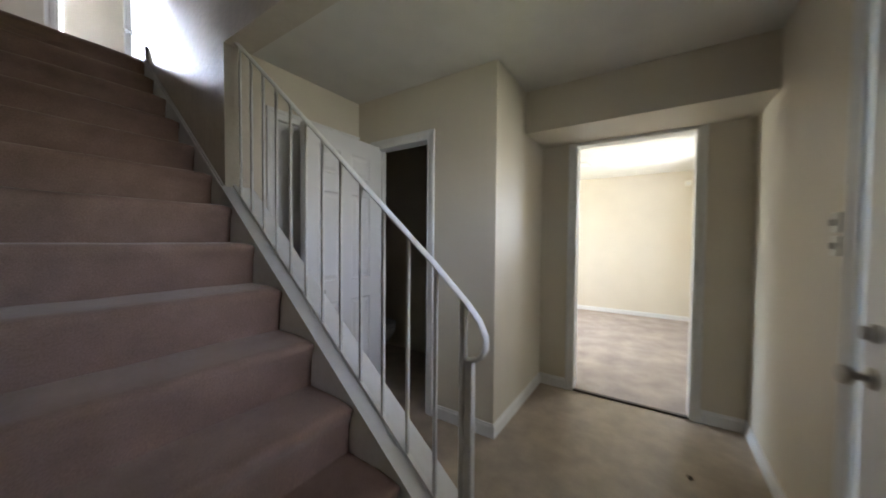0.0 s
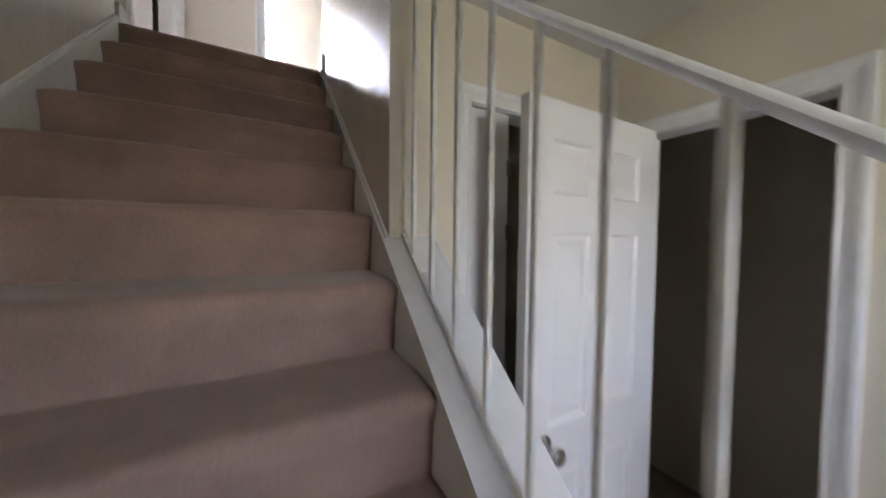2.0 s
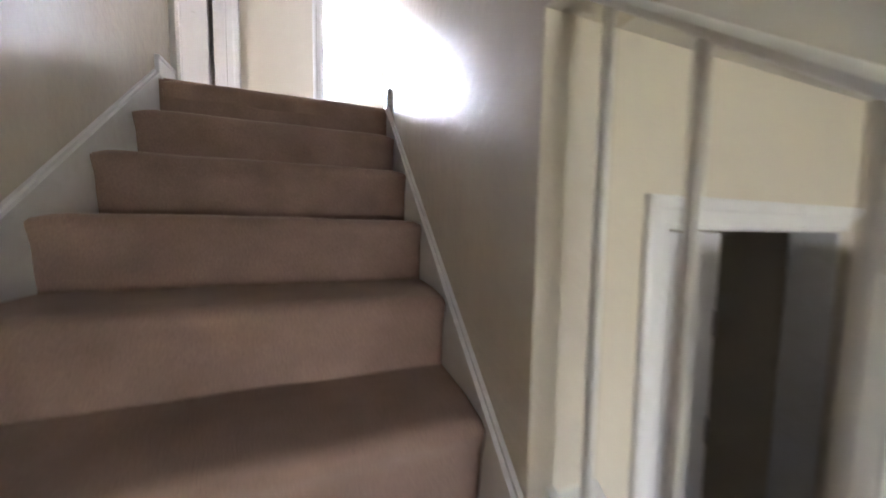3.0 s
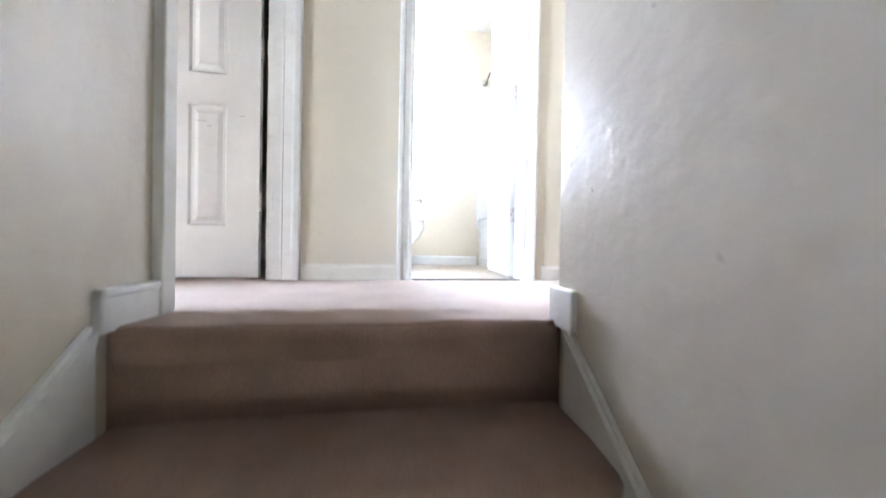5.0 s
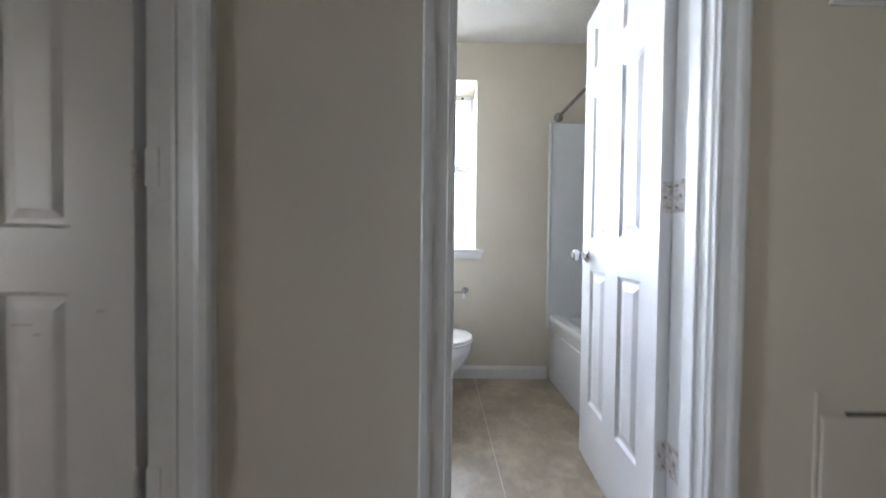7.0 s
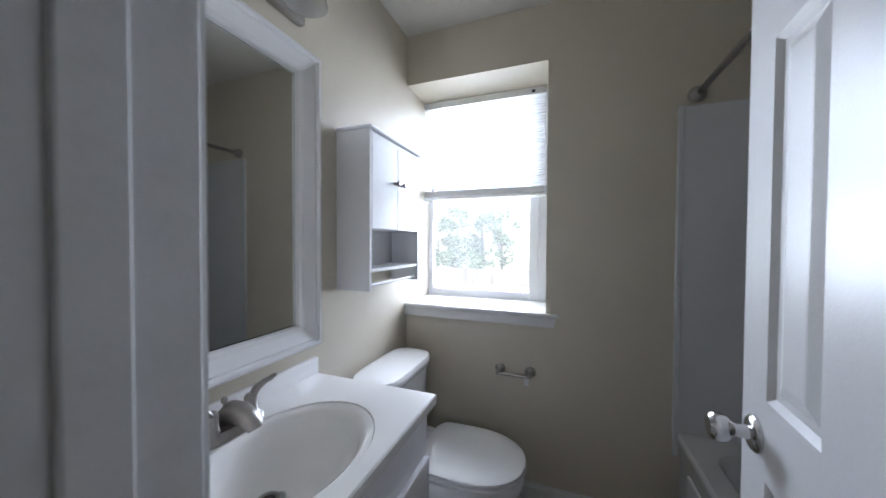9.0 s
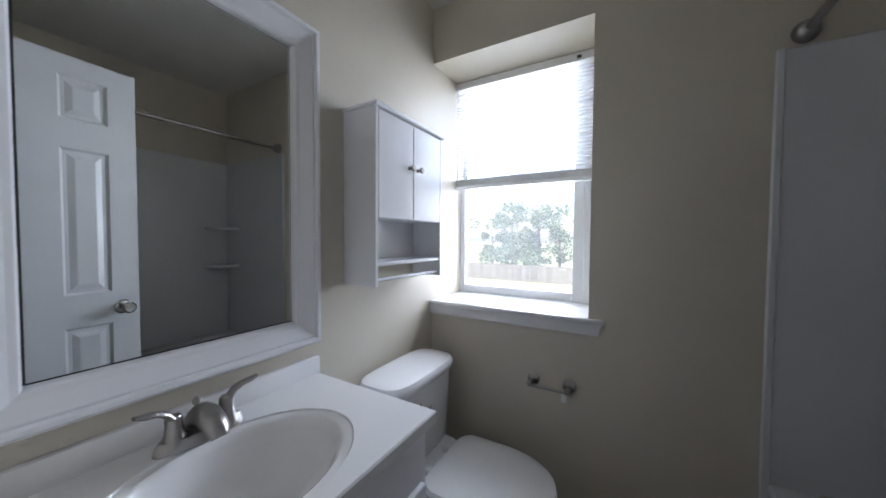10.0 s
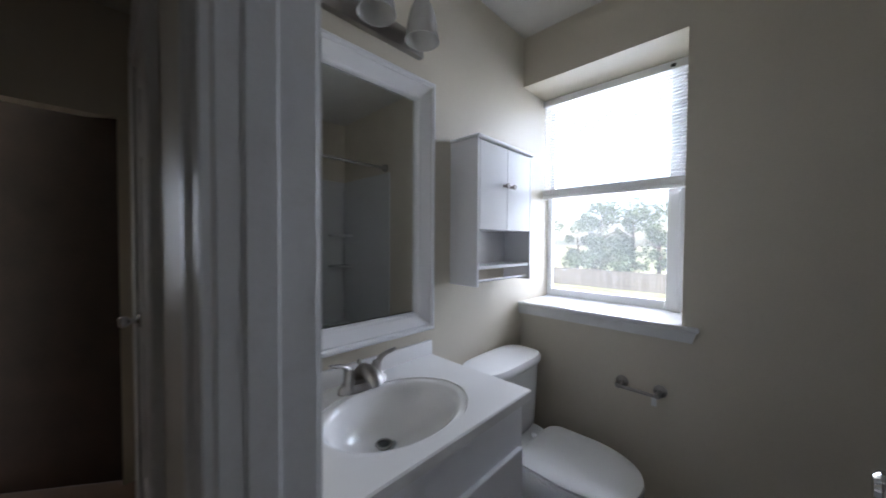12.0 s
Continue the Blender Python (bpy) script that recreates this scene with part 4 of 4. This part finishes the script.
for y0, y1 in ((VY0 + 0.02, 0.487), (0.495, VY1 - 0.02)):
    bm = bmesh.new()
    box(bm, VX - 0.002, VX + 0.014, y0, y1, H + 0.11, 3.345, 0.003)
    d = part("door", bm, CABP, van)
    bm = bmesh.new()
    rings = []
    for ins, dep in ((0.05, 0.0142), (0.058, 0.010), (0.068, 0.010), (0.085, 0.016), (0.09, 0.0162)):
        rings.append([bm.verts.new((VX + dep, y, z)) for y, z in ((y0 + ins, H + 0.11 + ins), (y1 - ins, H + 0.11 + ins), (y1 - ins, 3.345 - ins), (y0 + ins, 3.345 - ins))])
    for a, b in zip(rings, rings[1:]):
        for k in range(4):
            bm.faces.new((a[k], a[(k + 1) % 4], b[(k + 1) % 4], b[k]))
    bm.faces.new(rings[-1])
    bmesh.ops.recalc_face_normals(bm, faces=bm.faces[:])
    part("raised_panel", bm, CABP, d)
    bm = bmesh.new()
    yk = y1 - 0.03 if y0 < 0.4 else y0 + 0.03
    lathe(bm, [(0, 0), (0.008, 0), (0.006, 0.01), (0.013, 0.018), (0.013, 0.024), (0, 0.027)], 14, Matrix.Translation((VX + 0.014, yk, 3.28)) @ pose(0, 0, 0, 0, 90, 0))
    part("knob", bm, NICKEL, d, smooth=True)

top = thing("bathroom_sink", "white cultured marble vanity top with an oval basin", "sink", (-0.29, 0.555, 3.49))
TX0, TX1, TY0, TY1, TZ = -0.534, -0.060, 0.128, 0.838, 3.518
BXc, BYc, BA, BB = -0.272, 0.466, 0.148, 0.200      # basin centre and half axes
bm = bmesh.new()
seg = 64
rings = []
outer = []
for k in range(seg):
    a = 2 * math.pi * k / seg
    c, s_ = math.cos(a), math.sin(a)
    f = min((TX1 - BXc) / c if c > 1e-9 else (TX0 - BXc) / c if c < -1e-9 else 1e9, (TY1 - BYc) / s_ if s_ > 1e-9 else (TY0 - BYc) / s_ if s_ < -1e-9 else 1e9)
    outer.append((BXc + c * f, BYc + s_ * f))
for tx, ty in ((TX0, TY0), (TX1, TY0), (TX1, TY1), (TX0, TY1)):
    k = min(range(seg), key=lambda i: (outer[i][0] - tx) ** 2 + (outer[i][1] - ty) ** 2)
    outer[k] = (tx, ty)
rings.append([bm.verts.new((x, y, TZ - 0.030)) for x, y in outer])
rings.append([bm.verts.new((x, y, TZ - 0.004)) for x, y in outer])
rings.append([bm.verts.new((x + (0.004 if x < BXc else -0.004), y + (0.004 if y < BYc else -0.004), TZ)) for x, y in outer])
for f, dz in ((1.17, 0.0), (1.155, -0.004), (1.14, -0.0045), (1.05, -0.004), (1.0, -0.010), (0.955, -0.026), (0.90, -0.052), (0.80, -0.085), (0.62, -0.110), (0.40, -0.121), (0.16, -0.126)):
    sx = -0.052 * (1 - f) if f < 1 else 0
    rings.append([bm.verts.new((BXc + sx + BA * f * math.cos(2 * math.pi * k / seg), BYc + BB * f * math.sin(2 * math.pi * k / seg), TZ + dz)) for k in range(seg)])
for a, b in zip(rings, rings[1:]):
    for k in range(seg):
        bm.faces.new((a[k], a[(k + 1) % seg], b[(k + 1) % seg], b[k]))
bmesh.ops.recalc_face_normals(bm, faces=bm.faces[:])
part("basin_top", bm, CULT, top, smooth=True)
bpart("front_edge", CULT, top, TX1 - 0.02, TX1 - 0.001, TY0, TY1, TZ - 0.031, TZ - 0.005, 0.003)
bpart("backsplash", CULT, top, TX0, TX0 + 0.020, TY0, TY1 + 0.002, TZ - 0.002, TZ + 0.056, 0.004, seg=2)
bm = bmesh.new()
lathe(bm, [(0.022, -0.004), (0.026, 0.001), (0.024, 0.004), (0.018, 0.003), (0.016, -0.003), (0.0, -0.003)], 20, Matrix.Translation((BXc - 0.052, BYc - 0.004, TZ - 0.124)))
dr = part("drain_ring", bm, NICKEL, top, smooth=True)
bm = bmesh.new()
lathe(bm, [(0.0155, -0.002), (0.0155, 0.0015), (0.0, 0.003)], 16, Matrix.Translation((BXc - 0.052, BYc - 0.004, TZ - 0.124)))
part("stopper", bm, BLACK, dr)

fau = thing("faucet", "brushed nickel two-handle centerset faucet on the vanity top", "faucet", (-0.44, 0.49, TZ))
FX, FYc = -0.454, 0.474
bm = bmesh.new()
lathe(bm, [(0.0, 0.0), (1.0, 0.0), (0.98, 0.014), (0.88, 0.024), (0.0, 0.026)], 32, Matrix.Translation((FX, FYc, TZ)) @ Matrix.Diagonal((0.029, 0.088, 1, 1)))
part("base_plate", bm, NICKEL, fau, smooth=True)
bm = bmesh.new()
tube(bm, [(FX - 0.020, FYc, TZ + 0.010), (FX - 0.014, FYc, TZ + 0.036), (FX + 0.002, FYc, TZ + 0.052), (FX + 0.028, FYc, TZ + 0.054), (FX + 0.055, FYc, TZ + 0.046), (FX + 0.074, FYc, TZ + 0.034), (FX + 0.080, FYc, TZ + 0.024)],
     [0.031, 0.030, 0.029, 0.028, 0.025, 0.021, 0.016], 18, 0.85)
part("spout", bm, NICKEL, fau, smooth=True)
bm = bmesh.new()
tube(bm, [(FX - 0.026, FYc, TZ + 0.012), (FX - 0.026, FYc, TZ + 0.068)], 0.0035, 8)
lathe(bm, [(0, 0.0), (0.007, 0.002), (0.008, 0.010), (0.005, 0.016), (0, 0.017)], 12, Matrix.Translation((FX - 0.026, FYc, TZ + 0.066)))
part("lift_rod", bm, NICKEL, fau, smooth=True)
for s_ in (-1, 1):
    yh = FYc + s_ * 0.051
    bm = bmesh.new()
    lathe(bm, [(0.024, 0.010), (0.022, 0.020), (0.017, 0.034), (0.0155, 0.052), (0.016, 0.064), (0.012, 0.072), (0.0, 0.075)], 18, Matrix.Translation((FX, yh, TZ)))
    tube(bm, [(FX, yh, TZ + 0.060), (FX + 0.003, yh + s_ * 0.015, TZ + 0.082), (FX + 0.006, yh + s_ * 0.033, TZ + 0.091), (FX + 0.009, yh + s_ * 0.050, TZ + 0.094), (FX + 0.012, yh + s_ * 0.066, TZ + 0.100)],
         [0.015, 0.0135, 0.0115, 0.011, 0.007], 12, 0.55)
    part("handle", bm, NICKEL, fau, smooth=True)

# ---------------------------------------------------------------- toilet
def make_toilet():
    """A close-coupled toilet, its wall at x=0, facing +x, with its floor at z=0."""
    t = thing("toilet", "white two-piece toilet with a closed lid against the wall", "toilet", (0, 0, 0))

    def loft(bm, secs, seg=36, power=2.3, back=None):
        rings = []
        for z, cx, ax_f, ax_b, ay in secs:
            ring = []
            for k in range(seg):
                a = 2 * math.pi * k / seg
                c, s2 = math.cos(a), math.sin(a)
                rx = ax_f if c > 0 else ax_b
                pw = power if c > 0 or not back else back
                narrow = 1.0 if c > 0 or not back else 1 - 0.26 * abs(c)
                ring.append(bm.verts.new((cx + rx * math.copysign(abs(c) ** (2 / pw), c), narrow * ay * math.copysign(abs(s2) ** (2 / pw), s2), z)))
            rings.append(ring)
        for a, b in zip(rings, rings[1:]):
            for k in range(seg):
                bm.faces.new((a[k], a[(k + 1) % seg], b[(k + 1) % seg], b[k]))
        bm.faces.new(rings[0][::-1])
        bm.faces.new(rings[-1])
        bmesh.ops.recalc_face_normals(bm, faces=bm.faces[:])
    bm = bmesh.new()
    loft(bm, [(0.0, 0.34, 0.22, 0.22, 0.105), (0.02, 0.34, 0.215, 0.215, 0.10), (0.10, 0.34, 0.19, 0.21, 0.092), (0.18, 0.37, 0.20, 0.24, 0.105), (0.25, 0.41, 0.235, 0.26, 0.145),
              (0.32, 0.43, 0.255, 0.27, 0.172), (0.365, 0.435, 0.262, 0.27, 0.182), (0.385, 0.435, 0.258, 0.265, 0.18)])
    part("bowl", bm, PORC, t, smooth=True)
    bm = bmesh.new()
    loft(bm, [(0.33, 0.14, 0.13, 0.11, 0.16), (0.375, 0.15, 0.15, 0.12, 0.17), (0.386, 0.15, 0.145, 0.115, 0.165)], power=4)
    part("deck", bm, PORC, t, smooth=True)
    bm = bmesh.new()
    loft(bm, [(0.384, 0.11, 0.085, 0.085, 0.19), (0.40, 0.11, 0.092, 0.092, 0.20), (0.60, 0.11, 0.098, 0.098, 0.215), (0.70, 0.11, 0.10, 0.10, 0.218)], power=4.5)
    tank = part("tank", bm, PORC, t, smooth=True)
    bm = bmesh.new()
    loft(bm, [(0.698, 0.112, 0.11, 0.106, 0.225), (0.712, 0.112, 0.115, 0.108, 0.232), (0.728, 0.112, 0.113, 0.106, 0.230), (0.738, 0.112, 0.105, 0.10, 0.222), (0.742, 0.112, 0.08, 0.08, 0.19)], power=4)
    part("tank_lid", bm, PORC, tank, smooth=True)
    bm = bmesh.new()
    lathe(bm, [(0, 0), (0.014, 0), (0.014, 0.01), (0, 0.012)], 14, Matrix.Translation((0.208, -0.15, 0.64)) @ pose(0, 0, 0, 0, 90, 0))
    box(bm, 0.216, 0.226, -0.155, -0.075, 0.630, 0.646, 0.004)
    part("flush_lever", bm, CHROME, tank)
    bpart("label", SEALM, tank, 0.2115, 0.2125, -0.02, 0.01, 0.56, 0.60, 0.0, "small grey printed label")
    for nm, z0, z1, off in (("seat", 0.388, 0.404, 0.0), ("lid", 0.406, 0.424, 0.003)):
        bm = bmesh.new()
        loft(bm, [(z0, 0.46, 0.232 - off, 0.182, 0.180 - off), (z0 + 0.004, 0.46, 0.238 - off, 0.185, 0.186 - off), (z1 - 0.005, 0.46, 0.238 - off, 0.185, 0.186 - off), (z1, 0.46, 0.226 - off, 0.176, 0.174 - off)]
             + ([(z1 + 0.003, 0.46, 0.15, 0.13, 0.11)] if nm == "lid" else []), 64, 2.2, 14.0)
        part(nm, bm, SEATM, t, smooth=True)
    for y in (-0.075, 0.075):
        bpart("seat_hinge", SEATM, t, 0.232, 0.285, y - 0.02, y + 0.02, 0.385, 0.412, 0.006, seg=2)
        bm = bmesh.new()
        lathe(bm, [(0.014, 0), (0.014, 0.012), (0.008, 0.02), (0, 0.021)], 12, Matrix.Translation((0.36, y * 1.25, 0.02)))
        part("bolt_cap", bm, SEATM, t)
    return t


toilet = make_toilet()
toilet.matrix_basis = pose(MX + 0.012, 1.203, H - 0.004)
copy_thing(toilet, pose(1.85, -1.56, 0.0, 0, 0, -90))

# ---------------------------------------------------------------- paper holder, tub, surround, curtain rod
tp = thing("paper_holder", "empty brushed nickel toilet paper holder on the wall", "paper holder", (0.08, WY, 3.34))
for x in (0.005, 0.155):
    bm = bmesh.new()
    lathe(bm, [(0, 0), (0.026, 0), (0.026, 0.006), (0.02, 0.012), (0.010, 0.016), (0.009, 0.05), (0.013, 0.054), (0.013, 0.066), (0.009, 0.072), (0, 0.073)], 18, Matrix.Translation((x, WY, 3.34)) @ pose(0, 0, 0, 90, 0, 0))
    part("post", bm, NICKEL, tp, smooth=True)
bm = bmesh.new()
tube(bm, [(0.005, WY - 0.06, 3.335), (0.155, WY - 0.06, 3.335)], 0.007, 12)
part("bar", bm, NICKEL, tp, smooth=True)
bpart("paper_scrap", SEATM, tp, 0.132, 0.152, WY - 0.056, WY - 0.054, 3.29, 3.33, 0.0, "scrap of white paper")

tub = thing("bathtub", "white acrylic bathtub along the wall", "bathtub", (1.15, 0.85, H))
A0, A1, B0, B1, ZT = 0.772, 1.518, 0.130, 1.560, 3.168
bm = bmesh.new()
secs = [((A0 + 0.012, A1, B0, B1), H - 0.004), ((A0 + 0.006, A1, B0, B1), ZT - 0.05), ((A0, A1, B0, B1), ZT - 0.035), ((A0, A1, B0, B1), ZT - 0.008), ((A0 + 0.006, A1, B0, B1), ZT),
        ((A0 + 0.075, A1 - 0.06, B0 + 0.07, B1 - 0.09), ZT), ((A0 + 0.09, A1 - 0.07, B0 + 0.085, B1 - 0.105), ZT - 0.02), ((A0 + 0.13, A1 - 0.11, B0 + 0.14, B1 - 0.18), H + 0.14), ((A0 + 0.2, A1 - 0.18, B0 + 0.25, B1 - 0.28), H + 0.10)]
rings = []
for i, ((x0, x1, y0, y1), z) in enumerate(secs):
    r = 0.004 if i < 5 else 0.11
    ring = []
    for cx, cy, a0 in ((x1 - r, y1 - r, 0), (x0 + r, y1 - r, 90), (x0 + r, y0 + r, 180), (x1 - r, y0 + r, 270)):
        for q in range(7):
            a = radians(a0 + 15 * q)
            ring.append(bm.verts.new((cx + r * math.cos(a), cy + r * math.sin(a), z)))
    rings.append(ring)
for a, b in zip(rings, rings[1:]):
    for k in range(28):
        bm.faces.new((a[k], a[(k + 1) % 28], b[(k + 1) % 28], b[k]))
bm.faces.new(rings[-1])
bmesh.ops.recalc_face_normals(bm, faces=bm.faces[:])
part("shell", bm, ACRYL, tub, smooth=True)
bpart("apron_panel", ACRYL, tub, A0 - 0.002, A0 + 0.02, B0 + 0.12, B1 - 0.12, H + 0.06, ZT - 0.10, 0.004)

sur = thing("tub_surround", "white moulded three-wall tub surround with corner shelves", "tub surround", (1.15, 0.85, ZT))
SZ = 4.567
bpart("end_panel", ACRYL, sur, 0.752, 1.53, WY - 0.010, WY, ZT - 0.004, SZ, 0.004)
bpart("end_flange", ACRYL, sur, 0.752, 0.775, WY - 0.016, WY - 0.008, ZT - 0.1, SZ + 0.002, 0.004)
bpart("back_panel", ACRYL, sur, 1.518, 1.53, 0.135, WY - 0.010, ZT - 0.004, SZ, 0.004)
bpart("near_panel", ACRYL, sur, 0.80, 1.518, 0.125, 0.135, ZT - 0.004, SZ, 0.004)
bm = bmesh.new()
prism(bm, [(0.38, ZT + 0.06), (1.28, ZT + 0.06)] + [(0.83 + 0.45 * math.cos(a), 4.10 + 0.26 * math.sin(a)) for a in np.linspace(0, math.pi, 15)], "x", 1.510, 1.519)
part("arch_panel", bm, ACRYL, sur, "raised arched panel")
for z in (3.72, 4.02):
    bm = bmesh.new()
    prism(bm, [(1.519, WY - 0.011)] + [(1.519 - 0.17 * math.cos(a), WY - 0.011 - 0.17 * math.sin(a)) for a in np.linspace(0, math.pi / 2, 9)], "z", z, z + 0.022)
    part("corner_shelf", bm, ACRYL, sur)
rod = thing("curtain_rod", "bare brushed metal shower curtain rod", "curtain rod", (0.818, 0.85, 4.609))
bm = bmesh.new()
tube(bm, [(0.818, 0.13, 4.609), (0.818, WY - 0.004, 4.609)], 0.0125, 16)
part("tube", bm, NICKEL, rod, smooth=True)
for y, s_ in ((WY, 90), (0.125, -90)):
    bm = bmesh.new()
    lathe(bm, [(0, 0), (0.033, 0), (0.034, 0.010), (0.028, 0.026), (0.018, 0.038), (0.0125, 0.040)], 20, Matrix.Translation((0.818, y, 4.609)) @ pose(0, 0, 0, s_, 0, 0))
    part("flange", bm, NICKEL, rod, smooth=True)
bm = bmesh.new()
box(bm, 0.232, 0.2335, 0.06, 1.56, H - 0.0045, H - 0.0030)
single("floor_seam", bm, PLATE, "pale seam between two vinyl sheets", "seam", kind="structure")

# ---------------------------------------------------------------- bedroom beyond the landing
BROWN = material("dark_stained_wood", (0.052, 0.030, 0.020), 0.5, mottle=0.25, scale=5, grain=0.1, grain_scale=90, bump=0.1)
# assumed door, set ajar so that only a slot of daylight passes
cd = thing("bedroom_door", "dark stained wooden bedroom door, assumed, standing ajar", "door", (-1.935, -0.045, H + 0.012), rz=235)
bpart("slab", BROWN, cd, 0, 0.74, -0.018, 0.018, 0, 2.0, 0.003)
knob(cd, 0.68, 0.93, 0.018, 1, NICKEL)
knob(cd, 0.68, 0.93, -0.018, -1, NICKEL)
bw = thing("window_bedroom", "white sash window in the bedroom", "window", (-4.55, -1.05, H + 0.7), kind="structure")
for b in ((-1.6, -1.54, 0.7, 2.1), (-0.56, -0.5, 0.7, 2.1), (-1.54, -0.56, 0.7, 0.76), (-1.54, -0.56, 2.04, 2.1), (-1.54, -0.56, 1.38, 1.43)):
    bpart("frame", VINW, bw, -4.57, -4.52, b[0], b[1], H + b[2], H + b[3], 0.003)

# ---------------------------------------------------------------- outside
bm = bmesh.new()
bmesh.ops.create_grid(bm, x_segments=40, y_segments=40, size=400)
for v in bm.verts:
    v.co.z = -0.45
single("ground", bm, LAWN, "green lawn reaching the horizon", "ground", kind="structure")
random.seed(11)


def make_tree(name, label, x, y, h, spread, bare=0.14, n=3600):
    t = thing(name, label, "tree", (x, y, -0.45), "trees behind the house")
    bm = bmesh.new()
    tube(bm, [(x, y, -0.5), (x + 0.1, y, h * 0.3), (x - 0.05, y + 0.1, h * 0.6), (x, y, h * 0.92)], [0.24, 0.18, 0.11, 0.03], 8)
    for i in range(9):
        a, z = random.uniform(0, 6.28), h * random.uniform(0.3, 0.7)
        r = spread * random.uniform(0.5, 0.9)
        tube(bm, [(x, y, z), (x + r * 0.5 * math.cos(a), y + r * 0.5 * math.sin(a), z + r * 0.25), (x + r * math.cos(a), y + r * math.sin(a), z + r * 0.6)], [0.07, 0.045, 0.015], 6)
    part("trunk", bm, BARK, t)
    verts, faces = [], []
    lobes = [(random.gauss(0, spread * 0.42), random.gauss(0, spread * 0.42), h * random.uniform(bare, 0.97), spread * random.uniform(0.22, 0.42)) for _ in range(16)]
    for i in range(n):
        lx, ly, lz, lr = random.choice(lobes)
        d = Vector((random.gauss(0, 1), random.gauss(0, 1), random.gauss(0, 0.8))).normalized() * lr * random.uniform(0.55, 1.05)
        c = Vector((x + lx, y + ly, lz)) + d
        u = Vector((random.gauss(0, 1), random.gauss(0, 1), random.gauss(0, 1))).normalized()
        w = u.cross(Vector((random.gauss(0, 1), random.gauss(0, 1), 0.3))).normalized()
        sz = random.uniform(0.10, 0.22)
        k = len(verts)
        verts += [c - u * sz, c + w * sz * 0.5, c + u * sz, c - w * sz * 0.5]
        faces.append((k, k + 1, k + 2, k + 3))
    me = bpy.data.meshes.new("crown")
    me.from_pydata([tuple(v - ORG[t]) for v in verts], [], faces)
    me.materials.append(LEAF)
    ob = new("crown", me)
    ob.parent = t
    return t


make_tree("tree", "tall leafy tree with an uneven crown behind the garden", -12.6, 40.0, 8.4, 3.2)
make_tree("tree", "broad leafy tree behind the garden fence", -9.6, 41.5, 8.9, 3.4)
make_tree("tree", "slender tree with thin foliage behind the fence", -6.9, 40.5, 7.9, 2.4, n=2200)
make_tree("tree", "low leafy tree at the end of the garden", -16.5, 43.0, 6.4, 2.8)
make_tree("bush", "low rounded shrub at the fence", -11.6, 35.5, 2.9, 2.4, 0.2, 1200)
make_tree("bush", "low spreading shrub at the fence", -8.6, 35.0, 2.2, 1.9, 0.2, 1200)
fence = thing("fence", "weathered wooden board fence across the garden", "fence", (-12, 33.0, -0.45))
fb = bmesh.new()
box(fb, -0.068, 0.068, -0.01, 0.01, 0, 1.7, 0.004)
fmesh = finish("board", fb, FENCEM)
for i in range(150):
    o = new("board", fmesh)
    o.parent = fence
    o.location = (-10.5 + i * 0.145, random.uniform(-0.006, 0.006), random.uniform(-0.02, 0.02))
bpart("rail", FENCEM, fence, -22.5, -0.6, 33.012, 33.05, 0.0, 0.08)
bpart("rail", FENCEM, fence, -22.5, -0.6, 33.012, 33.05, 0.8, 0.88)

# a dry leaf on the foyer floor
bm = bmesh.new()
LX, LY = 1.614, -4.624
ring = [bm.verts.new((LX + 0.020 * math.cos(a) * (1 + 0.25 * math.sin(3 * a)), LY + 0.013 * math.sin(a), 0.002 + 0.006 * abs(math.sin(2 * a)))) for a in np.linspace(0, 2 * math.pi, 14)[:-1]]
bm.faces.new(ring)
bmesh.ops.solidify(bm, geom=bm.faces[:], thickness=0.0015)
single("dry_leaf", bm, BARK, "small dry brown leaf lying on the foyer floor", "leaf")

# filler smears and small scuffs on the stair wall
random.seed(23)
for k, (y, z, run, drop) in enumerate(((-1.085, 3.318, 0.050, -0.022), (-1.080, 3.300, 0.046, -0.026), (-1.072, 3.284, 0.036, -0.020), (-1.056, 3.25, 0.004, -0.060), (-1.047, 3.19, -0.006, -0.055))):
    bm = bmesh.new()
    n = 7
    tube(bm, [(0.3361, y + run * i / n + random.uniform(-0.002, 0.002), z + drop * (i / n) ** 1.6 + random.uniform(-0.002, 0.002)) for i in range(n + 1)],
         [0.0010 + 0.0010 * math.sin(math.pi * (i + 0.4) / (n + 0.8)) for i in range(n + 1)], 6)
    single("wall_smear", bm, GLOSSWALL, "raised cream filler smear on the stair wall", "smear", kind="structure", smooth=True)
for y, z, r in ((-0.985, 3.10, 0.007), (-1.005, 3.135, 0.004), (-1.075, 3.02, 0.004), (-1.235, 3.305, 0.0035), (-1.36, 2.88, 0.004)):
    bm = bmesh.new()
    lathe(bm, [(0, 0.0), (r, 0.0), (r * 0.8, 0.0007), (0, 0.0009)], 9, Matrix.Translation((0.335, y, z)) @ pose(0, 0, 0, 0, -90, 0), (1.6, 1.0))
    single("wall_scuff", bm, SEALM, "small grey scuff mark on the stair wall", "scuff", kind="structure")
